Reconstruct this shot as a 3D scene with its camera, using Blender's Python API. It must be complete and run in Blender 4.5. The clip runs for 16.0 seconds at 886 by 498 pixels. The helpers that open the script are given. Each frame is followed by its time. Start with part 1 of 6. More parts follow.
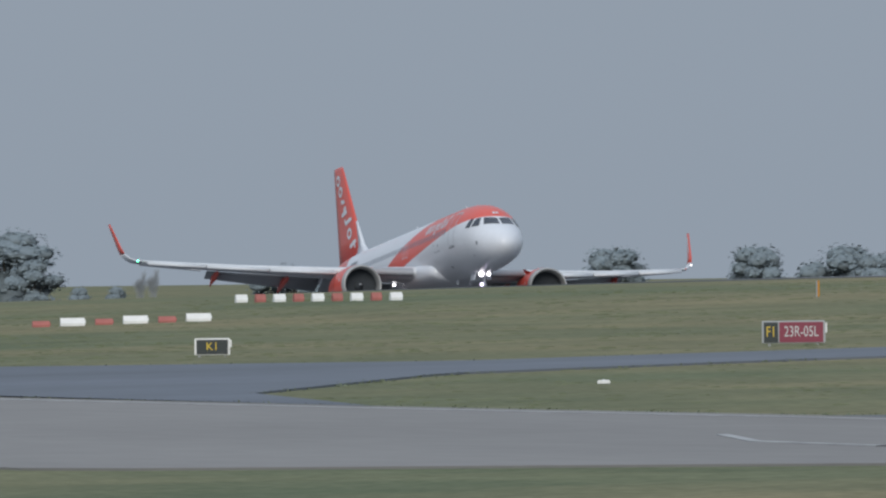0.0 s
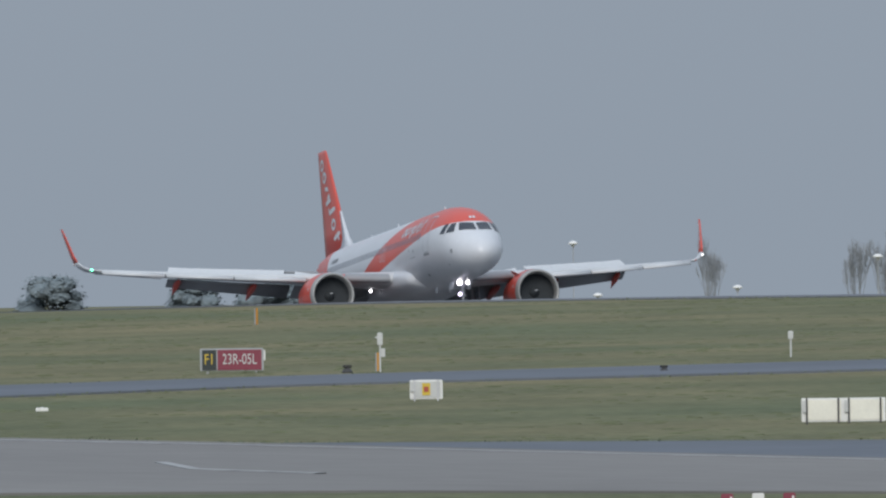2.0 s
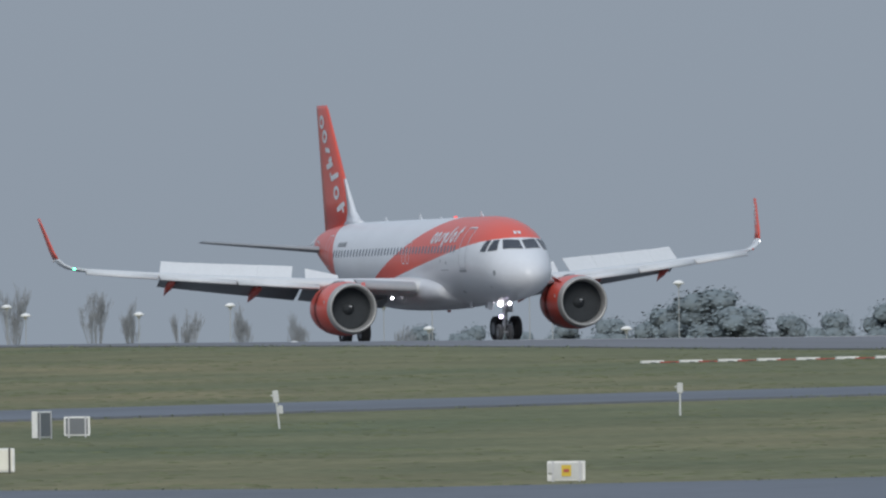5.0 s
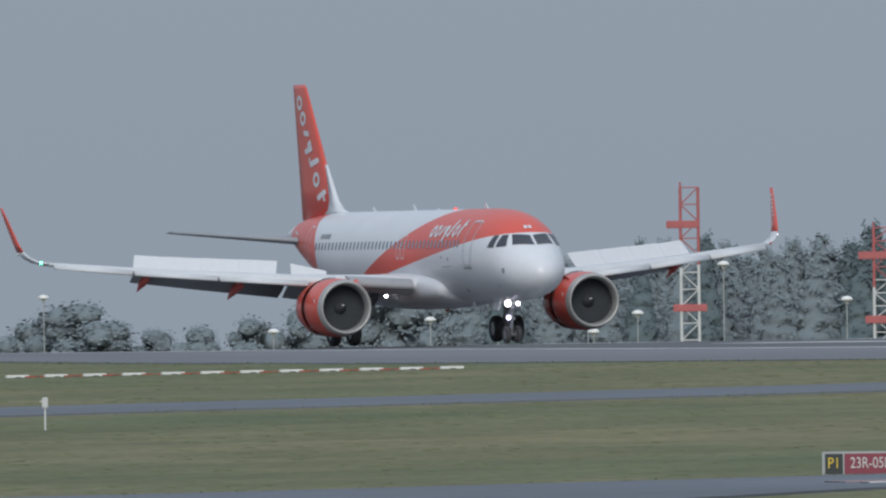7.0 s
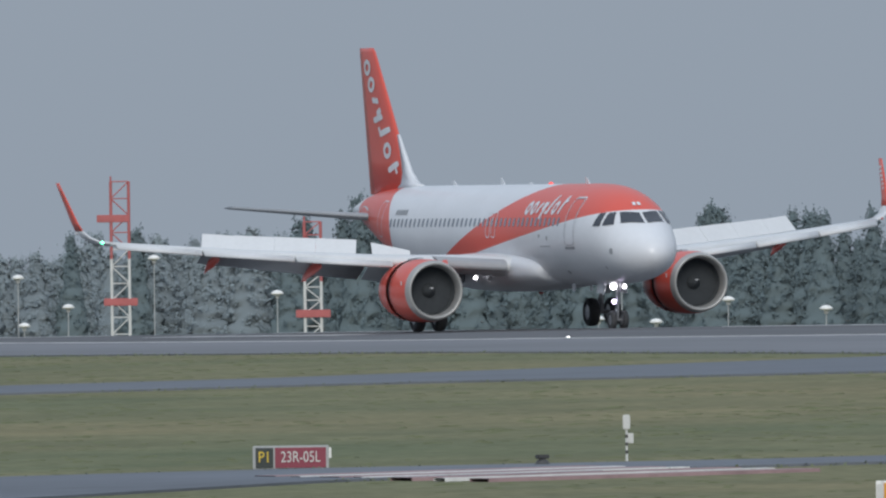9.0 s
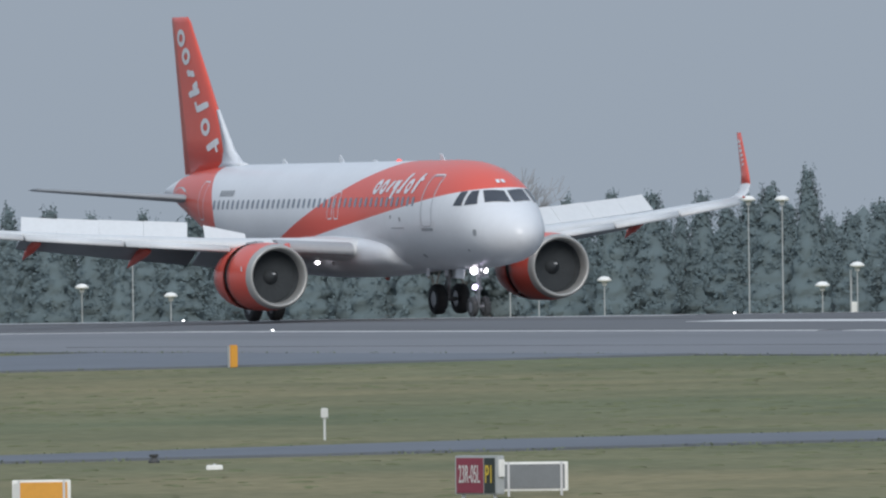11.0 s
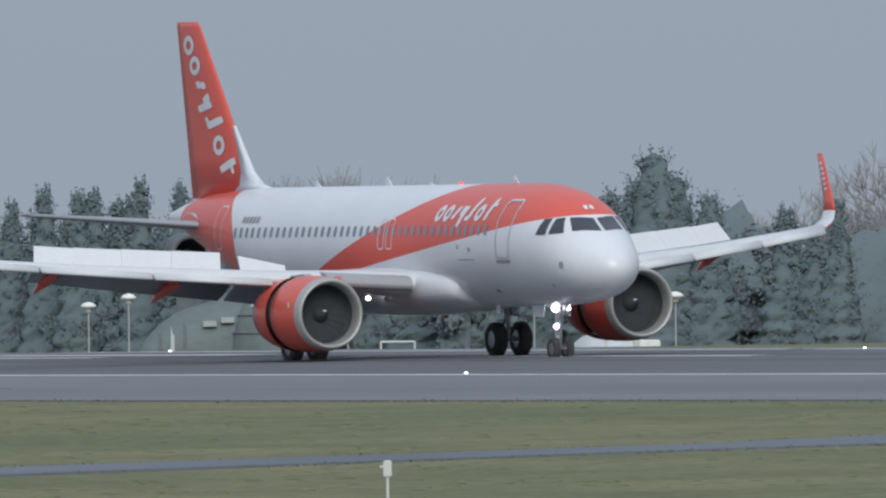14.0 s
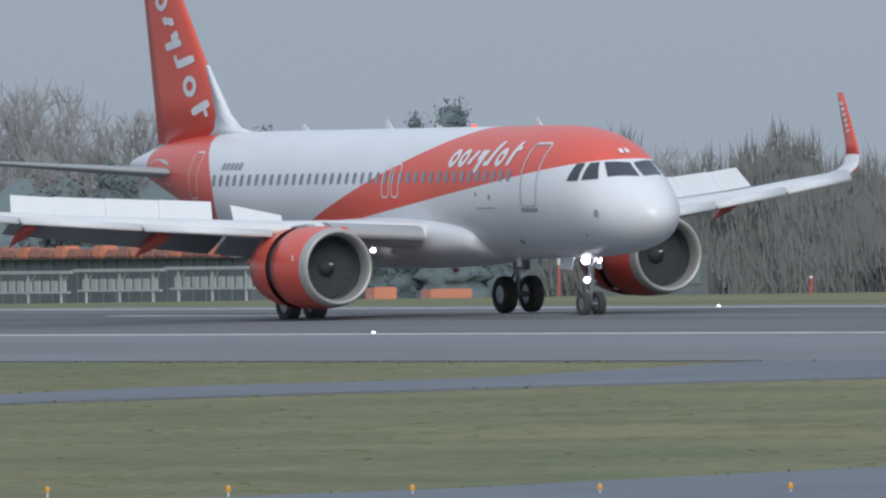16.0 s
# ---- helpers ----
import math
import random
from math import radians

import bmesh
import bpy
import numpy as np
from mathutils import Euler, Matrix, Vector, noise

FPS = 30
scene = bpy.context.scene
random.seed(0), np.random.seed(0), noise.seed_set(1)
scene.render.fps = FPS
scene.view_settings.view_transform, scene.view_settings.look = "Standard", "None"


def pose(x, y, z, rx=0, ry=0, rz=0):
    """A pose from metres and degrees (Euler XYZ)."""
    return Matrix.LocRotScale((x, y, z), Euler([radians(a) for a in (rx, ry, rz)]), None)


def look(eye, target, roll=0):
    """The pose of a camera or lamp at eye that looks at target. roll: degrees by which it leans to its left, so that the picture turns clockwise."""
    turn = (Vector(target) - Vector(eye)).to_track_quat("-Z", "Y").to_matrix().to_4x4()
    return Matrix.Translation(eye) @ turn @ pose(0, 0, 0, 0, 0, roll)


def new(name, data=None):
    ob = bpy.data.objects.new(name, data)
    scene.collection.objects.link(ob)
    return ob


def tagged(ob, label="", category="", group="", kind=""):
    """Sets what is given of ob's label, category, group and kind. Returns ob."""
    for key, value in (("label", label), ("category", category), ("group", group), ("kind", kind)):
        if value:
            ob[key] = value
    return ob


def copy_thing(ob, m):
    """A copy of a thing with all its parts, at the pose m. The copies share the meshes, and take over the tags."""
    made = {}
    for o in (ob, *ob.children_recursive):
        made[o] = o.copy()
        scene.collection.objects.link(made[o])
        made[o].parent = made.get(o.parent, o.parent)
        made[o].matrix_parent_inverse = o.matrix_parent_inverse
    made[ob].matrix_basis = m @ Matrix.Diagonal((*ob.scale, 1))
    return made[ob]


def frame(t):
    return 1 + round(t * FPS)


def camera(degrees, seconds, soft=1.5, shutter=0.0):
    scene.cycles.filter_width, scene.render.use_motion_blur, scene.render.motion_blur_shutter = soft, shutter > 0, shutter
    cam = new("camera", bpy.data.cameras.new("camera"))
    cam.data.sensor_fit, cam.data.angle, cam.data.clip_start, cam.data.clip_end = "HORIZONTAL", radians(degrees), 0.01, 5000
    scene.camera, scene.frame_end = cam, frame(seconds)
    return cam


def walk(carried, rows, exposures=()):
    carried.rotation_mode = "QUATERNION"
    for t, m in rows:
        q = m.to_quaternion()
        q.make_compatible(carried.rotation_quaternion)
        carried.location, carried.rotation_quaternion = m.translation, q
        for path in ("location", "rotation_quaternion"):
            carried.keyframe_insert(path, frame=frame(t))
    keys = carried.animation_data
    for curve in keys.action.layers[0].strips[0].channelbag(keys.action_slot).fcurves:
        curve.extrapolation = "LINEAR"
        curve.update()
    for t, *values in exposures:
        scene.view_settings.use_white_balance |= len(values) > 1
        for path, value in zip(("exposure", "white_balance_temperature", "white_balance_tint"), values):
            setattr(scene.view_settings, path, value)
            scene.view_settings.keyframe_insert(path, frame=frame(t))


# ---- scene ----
EYE = (0.0, 0.0, 3.0)


def aim(bearing, up):
    b, e = radians(bearing), radians(up)
    return (-math.cos(b) * math.cos(e) * 800, math.sin(b) * math.cos(e) * 800, 3.0 + math.sin(e) * 800)


# seconds, bearing from the runway's far end, tilt: the camera stands still and pans after the airliner
PAN = [(0, 14.8959, -0.1373), (0.5, 15.1989, -0.1124), (1, 15.5264, -0.0749), (1.5, 15.8981, -0.0523), 
       (2, 16.3222, -0.0849), (2.5, 16.7536, -0.1147), (3, 17.0313, -0.0393), (3.5, 17.3374, 0.0113), 
       (4, 17.7105, 0.0210), (4.2, 17.8798, 0.0275), (6.3, 19.5691, 0.0106), (6.5, 19.7357, 0.0257), 
       (7, 20.1459, 0.0334), (7.5, 20.5004, 0.0505), (8, 20.9019, 0.0440), (8.2, 21.0223, 0.0339), 
       (10.3, 22.9459, -0.0519), (10.5, 23.1983, -0.0594), (11, 23.7824, -0.0280), (11.5, 24.2700, -0.0284), 
       (12, 24.7555, 0.0257), (12.5, 25.2261, 0.0442), (13, 25.7613, 0.0590), (13.5, 26.2562, 0.0642), 
       (14, 26.7824, 0.0505), (14.5, 27.3110, 0.0051), (15, 27.8273, 0.0001), (15.5, 28.4907, -0.0484), 
       (16, 29.1473, -0.0768)]
cam = camera(2.2482, 16.0, soft=2.3)
walk(cam, [(t, look(EYE, aim(b, e), -0.7196)) for t, b, e in PAN],
     exposures=[(0, 0.02), (3.0, -0.04), (4.2, -0.07), (6.3, -0.02), (8.2, -0.02), (10.3, 0.16), (12.5, 0.15), (14.5, 0.13), (16, 0.22)])

# ---------------------------------------------------------------- light
SUN_EL, SUN_AZ = 30.0, (0.93, -0.36)      # hazy sun, behind the camera and to its right
world = bpy.data.worlds.new("world")
scene.world = world
world.use_nodes = True
wn = world.node_tree.nodes
wl = world.node_tree.links
sky = wn.new("ShaderNodeTexSky")
sky.sky_type = "NISHITA"
sky.sun_disc = False
sky.sun_elevation = radians(SUN_EL)
sky.sun_rotation = math.atan2(SUN_AZ[0], SUN_AZ[1])
sky.dust_density = 4.0
veil = wn.new("ShaderNodeMix")
veil.data_type = "RGBA"
veil.inputs[0].default_value = 0.93
veil.inputs[7].default_value = (3.02, 3.56, 4.28, 1)
wl.new(sky.outputs[0], veil.inputs[6])
# an overcast dome is brighter overhead than at the horizon
co = wn.new("ShaderNodeTexCoord")
sep = wn.new("ShaderNodeSeparateXYZ")
wl.new(co.outputs["Generated"], sep.inputs[0])
rise = wn.new("ShaderNodeMapRange")
rise.inputs[3].default_value, rise.inputs[4].default_value = 1.0, 2.2
wl.new(sep.outputs[2], rise.inputs[0])
dome = wn.new("ShaderNodeVectorMath")
dome.operation = "SCALE"
wl.new(veil.outputs[2], dome.inputs[0])
wl.new(rise.outputs[0], dome.inputs["Scale"])
wl.new(dome.outputs[0], wn["Background"].inputs[0])
wn["Background"].inputs[1].default_value = 0.098
sun_data = bpy.data.lights.new("sun", "SUN")
sun_data.energy = 1.4
sun_data.angle = radians(30)
sun_data.color = (1.0, 0.97, 0.92)
sun = new("sun", sun_data)
ce = math.cos(radians(SUN_EL))
sun.matrix_world = look((SUN_AZ[0] * ce * 300, SUN_AZ[1] * ce * 300, math.sin(radians(SUN_EL)) * 300), (0, 0, 0))


# ---------------------------------------------------------------- materials
def mat(name, rgb, rough=0.6, metal=0.0, var=0.15, scale=3.0, bump=0.0, spec=None, island=False, stretch=(1, 1, 1), fine=8.0):
    """A surface with variation at two scales: broad stains and fine grain."""
    m = bpy.data.materials.new(name)
    m.use_nodes = True
    n, l = m.node_tree.nodes, m.node_tree.links
    b = n["Principled BSDF"]
    b.inputs["Roughness"].default_value, b.inputs["Metallic"].default_value = rough, metal
    if spec is not None:
        b.inputs["Specular IOR Level"].default_value = spec
    co = n.new("ShaderNodeTexCoord")
    mp = n.new("ShaderNodeMapping")
    mp.inputs["Scale"].default_value = stretch
    l.new(co.outputs["Object"], mp.inputs[0])
    big, small = n.new("ShaderNodeTexNoise"), n.new("ShaderNodeTexNoise")
    big.inputs["Scale"].default_value, small.inputs["Scale"].default_value = scale, scale * fine
    big.inputs["Detail"].default_value = small.inputs["Detail"].default_value = 4
    l.new(mp.outputs[0], big.inputs["Vector"])
    l.new(mp.outputs[0], small.inputs["Vector"])
    add = n.new("ShaderNodeMath")
    add.operation = "MULTIPLY_ADD"
    l.new(small.outputs[0], add.inputs[0])
    add.inputs[1].default_value = 0.5
    l.new(big.outputs[0], add.inputs[2])
    last = add
    if island:
        g = n.new("ShaderNodeNewGeometry")
        mad = n.new("ShaderNodeMath")
        mad.operation = "MULTIPLY_ADD"
        mad.inputs[1].default_value = 0.5
        l.new(g.outputs["Random Per Island"], mad.inputs[0])
        l.new(add.outputs[0], mad.inputs[2])
        last = mad
    rng = n.new("ShaderNodeMapRange")
    rng.inputs[1].default_value, rng.inputs[2].default_value = (0.4, 1.35) if island else (0.4, 1.1)
    rng.inputs[3].default_value, rng.inputs[4].default_value = 1 - var, 1 + var
    l.new(last.outputs[0], rng.inputs[0])
    mul = n.new("ShaderNodeVectorMath")
    mul.operation = "SCALE"
    mul.inputs[0].default_value = rgb
    l.new(rng.outputs[0], mul.inputs["Scale"])
    l.new(mul.outputs[0], b.inputs["Base Color"])
    if bump:
        bp = n.new("ShaderNodeBump")
        bp.inputs["Strength"].default_value, bp.inputs["Distance"].default_value = bump, 0.02
        l.new(small.outputs[0], bp.inputs["Height"])
        l.new(bp.outputs[0], b.inputs["Normal"])
    return m


def glow(name, rgb, strength):
    m = mat(name, rgb, 0.2)
    b = m.node_tree.nodes["Principled BSDF"]
    b.inputs["Emission Color"].default_value = (*rgb, 1)
    b.inputs["Emission Strength"].default_value = strength
    return m


WHITE = mat("white_paint", (0.68, 0.70, 0.735), 0.28, var=0.05, scale=0.6)
ORANGE = mat("orange_paint", (0.68, 0.098, 0.068), 0.3, var=0.06, scale=0.6)
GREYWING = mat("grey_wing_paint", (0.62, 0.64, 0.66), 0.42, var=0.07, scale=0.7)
GREYDARK = mat("grey_fairing_and_underside_shade", (0.30, 0.32, 0.345), 0.45, var=0.1, scale=0.8)
LIPMETAL = mat("bare_lip_metal", (0.42, 0.42, 0.41), 0.45, metal=0.4, var=0.08, scale=1.5)
STEEL = mat("steel", (0.42, 0.43, 0.45), 0.38, metal=0.7, var=0.15, scale=5)
# Recess shade is put into these two dark colours, lifted a little for haze.
DARK = mat("painted_cavity_shade", (0.064, 0.072, 0.080), 0.8, var=0.2, scale=3)
FANMAT = mat("shade_dark_fan", (0.058, 0.065, 0.072), 0.95, metal=0.0, var=0.1, scale=4, spec=0.1)
# Tyre black is raised in the base colour to stand in for haze.
RUBBER = mat("tyre_rubber", (0.070, 0.072, 0.076), 0.8, var=0.25, scale=6)
GLASSD = mat("dark_cockpit_glass", (0.045, 0.052, 0.068), 0.12, var=0.15, scale=1)
CABIN = mat("cabin_window_glass", (0.20, 0.23, 0.28), 0.2, var=0.2, scale=1)
LAMPW = glow("lit_landing_lamp", (1.0, 0.95, 1.0), 9)
LAMPV = glow("lit_taxi_lamp", (0.82, 0.72, 1.0), 5)
NAVG = glow("lit_green_lamp", (0.1, 1.0, 0.45), 8)
NAVW = glow("lit_white_lamp", (1, 1, 1), 3)
BEACON = glow("red_beacon", (1.0, 0.1, 0.08), 0.6)
ASPHALT = mat("runway_asphalt", (0.178, 0.184, 0.200), 0.85, var=0.22, scale=0.05, stretch=(0.25, 1.6, 1), fine=14, spec=0.25)
ASPHALT3 = mat("dark_runway_asphalt", (0.128, 0.132, 0.142), 0.85, var=0.2, scale=0.05, stretch=(0.25, 1.6, 1), fine=14, spec=0.25)
ASPHALT2 = mat("taxiway_asphalt", (0.150, 0.165, 0.190), 0.88, var=0.2, scale=0.06, fine=12, spec=0.2)
CONCRETE = mat("taxiway_concrete", (0.240, 0.229, 0.219), 0.85, var=0.16, scale=0.05, stretch=(0.3, 1.5, 1), fine=14, spec=0.25)
LINEW = mat("worn_white_marking", (0.62, 0.62, 0.62), 0.7, var=0.25, scale=0.7, fine=10)
FADEDLINE = mat("faded_taxiway_paint", (0.37, 0.37, 0.37), 0.8, var=0.25, scale=0.5, fine=10)
LINER = mat("worn_red_marking", (0.30, 0.205, 0.215), 0.7, var=0.3, scale=0.5)
TRACK = mat("tyre_rubber_marks", (0.085, 0.087, 0.092), 0.8, var=0.25, scale=0.08, stretch=(0.1, 3, 1))
SIGNRED = mat("red_sign_face", (0.25, 0.045, 0.075), 0.45, var=0.08, scale=2)
SIGNBLACK = mat("black_sign_face", (0.035, 0.045, 0.045), 0.45, var=0.1, scale=2)
SIGNGREY = mat("grey_sign_back", (0.175, 0.190, 0.205), 0.5, var=0.12, scale=2)
# Cream is raised to near white in the colour for the sun's glare.
SIGNBACK = mat("glare_raised_sign_back", (0.88, 0.86, 0.76), 0.5, var=0.08, scale=2)
ALU = mat("aluminium_frame", (0.60, 0.61, 0.63), 0.4, metal=0.3, var=0.1, scale=4)
CASING = mat("light_grey_casing", (0.60, 0.61, 0.60), 0.5, var=0.1, scale=3)
SIGNORANGE = mat("orange_yellow_panel", (0.70, 0.33, 0.045), 0.5, var=0.1, scale=2)
YELLOW = mat("yellow_paint", (0.72, 0.52, 0.06), 0.5, var=0.1, scale=3)
PLASTICR = mat("red_plastic", (0.48, 0.09, 0.07), 0.5, var=0.15, scale=3)
# Red is dulled in the base colour to stand in for haze.
BARRIERR = mat("hazed_red_plastic", (0.40, 0.13, 0.11), 0.6, var=0.15, scale=3)
PLASTICW = mat("white_plastic", (0.82, 0.82, 0.80), 0.5, var=0.1, scale=3)
WEED = mat("dark_verge_weeds", (0.150, 0.175, 0.115), 0.95, var=0.25, scale=0.5, island=True, spec=0.05)
TOWERR = mat("red_tower_paint", (0.46, 0.125, 0.125), 0.5, var=0.15, scale=2)
POSTW = mat("white_post_paint", (0.66, 0.67, 0.66), 0.5, var=0.12, scale=2)
# Grey that also stands in for haze over white gantries and masts.
POSTG = mat("grey_hazed_steel", (0.40, 0.42, 0.43), 0.6, var=0.15, scale=1)
POSTD = mat("dark_post_paint", (0.06, 0.06, 0.06), 0.5, var=0.12, scale=2)
# Haze is put into these base colours as bluish grey, palest for far trees.
LEAFD = mat("haze_tinted_conifer_foliage", (0.138, 0.180, 0.194), 0.95, var=0.08, scale=0.35, island=True, spec=0.05)
LEAFB = mat("far_haze_foliage", (0.205, 0.246, 0.268), 0.95, var=0.06, scale=0.35, island=True, spec=0.05)


def let_light_through(m, share):
    """Thin leaves pass part of the light on to their far side."""
    n, l = m.node_tree.nodes, m.node_tree.links
    b, out = n["Principled BSDF"], n["Material Output"]
    tr, mix = n.new("ShaderNodeBsdfTranslucent"), n.new("ShaderNodeMixShader")
    l.new(b.inputs["Base Color"].links[0].from_socket, tr.inputs["Color"])
    mix.inputs[0].default_value = share
    l.new(b.outputs[0], mix.inputs[1])
    l.new(tr.outputs[0], mix.inputs[2])
    l.new(mix.outputs[0], out.inputs["Surface"])


def even_out(m, share):
    """Bends shading normals towards a fixed sunward direction, to flatten foliage and grass shading."""
    n, l = m.node_tree.nodes, m.node_tree.links
    g, mix = n.new("ShaderNodeNewGeometry"), n.new("ShaderNodeMix")
    mix.data_type = "VECTOR"
    mix.inputs[0].default_value = share
    mix.inputs[5].default_value = (0.56, -0.42, 0.71)
    l.new(g.outputs["Normal"], mix.inputs[4])
    unit = n.new("ShaderNodeVectorMath")
    unit.operation = "NORMALIZE"
    l.new(mix.outputs[1], unit.inputs[0])
    for node in [k for k in n if k.bl_idname in ("ShaderNodeBsdfPrincipled", "ShaderNodeBsdfTranslucent")]:
        l.new(unit.outputs[0], node.inputs["Normal"])


# Twig colours are lightened towards the sky's for haze, the poplars' most.
TWIG = mat("hazed_grey_twigs", (0.285, 0.290, 0.300), 0.9, var=0.10, scale=0.5, spec=0.05)
PALETWIG = mat("hazed_poplar_twigs", (0.34, 0.36, 0.385), 0.9, var=0.10, scale=0.5, spec=0.05)
BARK = mat("bark", (0.15, 0.145, 0.14), 0.9, var=0.3, scale=1.5, bump=0.3, spec=0.05)
# Scrub and sprays carry the same haze tint; sprays lightened against their own shade.
SCRUB = mat("hazed_winter_scrub", (0.148, 0.186, 0.197), 0.95, var=0.10, scale=0.3, island=True, spec=0.05)
SPRAYS = mat("haze_tinted_conifer_sprays", (0.146, 0.190, 0.204), 0.95, var=0.10, scale=0.35, island=True, spec=0.05)
PALESPRAYS = mat("far_haze_sprays", (0.255, 0.304, 0.328), 0.95, var=0.06, scale=0.35, island=True, spec=0.05)
SCRUBSPRAYS = mat("hazed_scrub_sprays", (0.166, 0.208, 0.220), 0.95, var=0.10, scale=0.35, island=True, spec=0.05)
THICKET = mat("hazed_brown_thicket", (0.150, 0.158, 0.158), 0.95, var=0.10, scale=0.3, island=True, spec=0.05)
THICKSPRAYS = mat("hazed_brown_twig_sprays", (0.185, 0.190, 0.188), 0.95, var=0.10, scale=0.35, island=True, spec=0.05)
for m in (SPRAYS, PALESPRAYS, SCRUBSPRAYS, THICKSPRAYS):
    let_light_through(m, 0.12)
# Fixed normals level out light and shade on the foliage, as haze would.
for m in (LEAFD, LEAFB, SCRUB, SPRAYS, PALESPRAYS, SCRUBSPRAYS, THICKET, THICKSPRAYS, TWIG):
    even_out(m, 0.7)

# Green is lightened in the base colour for the haze before the rig.
HUTGREEN = mat("weathered_hazed_green_cladding", (0.135, 0.170, 0.172), 0.7, var=0.25, scale=0.3, stretch=(1, 1, 3))
HUTDARK = mat("weathered_dark_cladding", (0.120, 0.140, 0.155), 0.7, var=0.25, scale=0.3)
# Distance haze is put into these two reds by paling them.
HAZEDORANGE = mat("hazed_orange_paint", (0.60, 0.235, 0.15), 0.6, var=0.15, scale=1)
RIDGERED = mat("hazed_clay_red", (0.36, 0.175, 0.14), 0.7, var=0.25, scale=0.8)
HUTPALE = mat("pale_grey_panel", (0.40, 0.42, 0.43), 0.6, var=0.15, scale=0.5)
TARP = mat("white_grey_tarpaulin", (0.50, 0.52, 0.53), 0.6, var=0.2, scale=0.6)


def grass_material():
    m = bpy.data.materials.new("winter_grass")
    m.use_nodes = True
    n, l = m.node_tree.nodes, m.node_tree.links
    b = n["Principled BSDF"]
    b.inputs["Roughness"].default_value = 0.95
    b.inputs["Specular IOR Level"].default_value = 0.05
    co = n.new("ShaderNodeTexCoord")
    mp = n.new("ShaderNodeMapping")
    mp.inputs["Scale"].default_value = (0.6, 1.0, 1)
    l.new(co.outputs["Object"], mp.inputs[0])
    tex = []
    for sc, det in ((0.032, 6), (0.17, 7), (2.2, 5)):
        t = n.new("ShaderNodeTexNoise")
        t.inputs["Scale"].default_value, t.inputs["Detail"].default_value = sc, det
        l.new(mp.outputs[0], t.inputs["Vector"])
        tex.append(t)
    r1 = n.new("ShaderNodeValToRGB")
    e = r1.color_ramp.elements
    e[0].position, e[0].color = 0.34, (0.140, 0.156, 0.098, 1)
    e[1].position, e[1].color = 0.68, (0.216, 0.192, 0.120, 1)
    l.new(tex[0].outputs[0], r1.inputs[0])
    r2 = n.new("ShaderNodeValToRGB")
    e = r2.color_ramp.elements
    e[0].position, e[0].color = 0.30, (0.84, 0.88, 0.86, 1)
    e[1].position, e[1].color = 0.66, (1.14, 1.12, 1.08, 1)
    l.new(tex[1].outputs[0], r2.inputs[0])
    r3 = n.new("ShaderNodeValToRGB")
    e = r3.color_ramp.elements
    e[0].position, e[0].color = 0.32, (0.80, 0.83, 0.81, 1)
    e[1].position, e[1].color = 0.62, (1.15, 1.15, 1.15, 1)
    l.new(tex[2].outputs[0], r3.inputs[0])
    for_a = n.new("ShaderNodeMix")
    for_b = n.new("ShaderNodeMix")
    for x in (for_a, for_b):
        x.data_type, x.blend_type = "RGBA", "MULTIPLY"
        x.inputs[0].default_value = 1
    l.new(r1.outputs[0], for_a.inputs[6])
    l.new(r2.outputs[0], for_a.inputs[7])
    l.new(for_a.outputs[2], for_b.inputs[6])
    l.new(r3.outputs[0], for_b.inputs[7])
    l.new(for_b.outputs[2], b.inputs["Base Color"])
    bp = n.new("ShaderNodeBump")
    bp.inputs["Strength"].default_value, bp.inputs["Distance"].default_value = 0.5, 0.15
    l.new(tex[2].outputs[0], bp.inputs["Height"])
    l.new(bp.outputs[0], b.inputs["Normal"])
    return m


GRASS = grass_material()


# ---------------------------------------------------------------- mesh helpers
def part(name, bm, material, parent=None, label="", smooth=False):
    """Links a bmesh as one mesh object under a thing or a part."""
    me = bpy.data.meshes.new(name)
    bm.normal_update()
    bm.to_mesh(me)
    bm.free()
    for m in material if isinstance(material, (list, tuple)) else [material]:
        me.materials.append(m)
    if smooth:
        me.shade_smooth()
    ob = new(name, me)
    if parent is not None:
        ob.parent = parent
    return tagged(ob, label)


def box(bm, x0, x1, y0, y1, z0, z1, bevel=0.0, m=None):
    r = bmesh.ops.create_cube(bm, size=1)
    vs = r["verts"]
    for v in vs:
        v.co = Vector((x0 + (v.co.x + 0.5) * (x1 - x0), y0 + (v.co.y + 0.5) * (y1 - y0), z0 + (v.co.z + 0.5) * (z1 - z0)))
        if m is not None:
            v.co = m @ v.co
    if bevel:
        es = list({e for v in vs for e in v.link_edges})
        bmesh.ops.bevel(bm, geom=es, offset=bevel, segments=2, affect="EDGES")
    return bm


def boxed(*a, **k):
    return box(bmesh.new(), *a, **k)


def rod(bm, a, b, r0, r1=None, seg=8):
    a, b = Vector(a), Vector(b)
    r1 = r0 if r1 is None else r1
    q = (b - a).to_track_quat("Z", "Y").to_matrix()
    rings = []
    for c, r in ((a, r0), (b, r1)):
        rings.append([bm.verts.new(c + q @ Vector((r * math.cos(k * 2 * math.pi / seg), r * math.sin(k * 2 * math.pi / seg), 0))) for k in range(seg)])
    for k in range(seg):
        bm.faces.new((rings[0][k], rings[0][(k + 1) % seg], rings[1][(k + 1) % seg], rings[1][k]))
    bm.faces.new(rings[0][::-1])
    bm.faces.new(rings[1])
    return bm


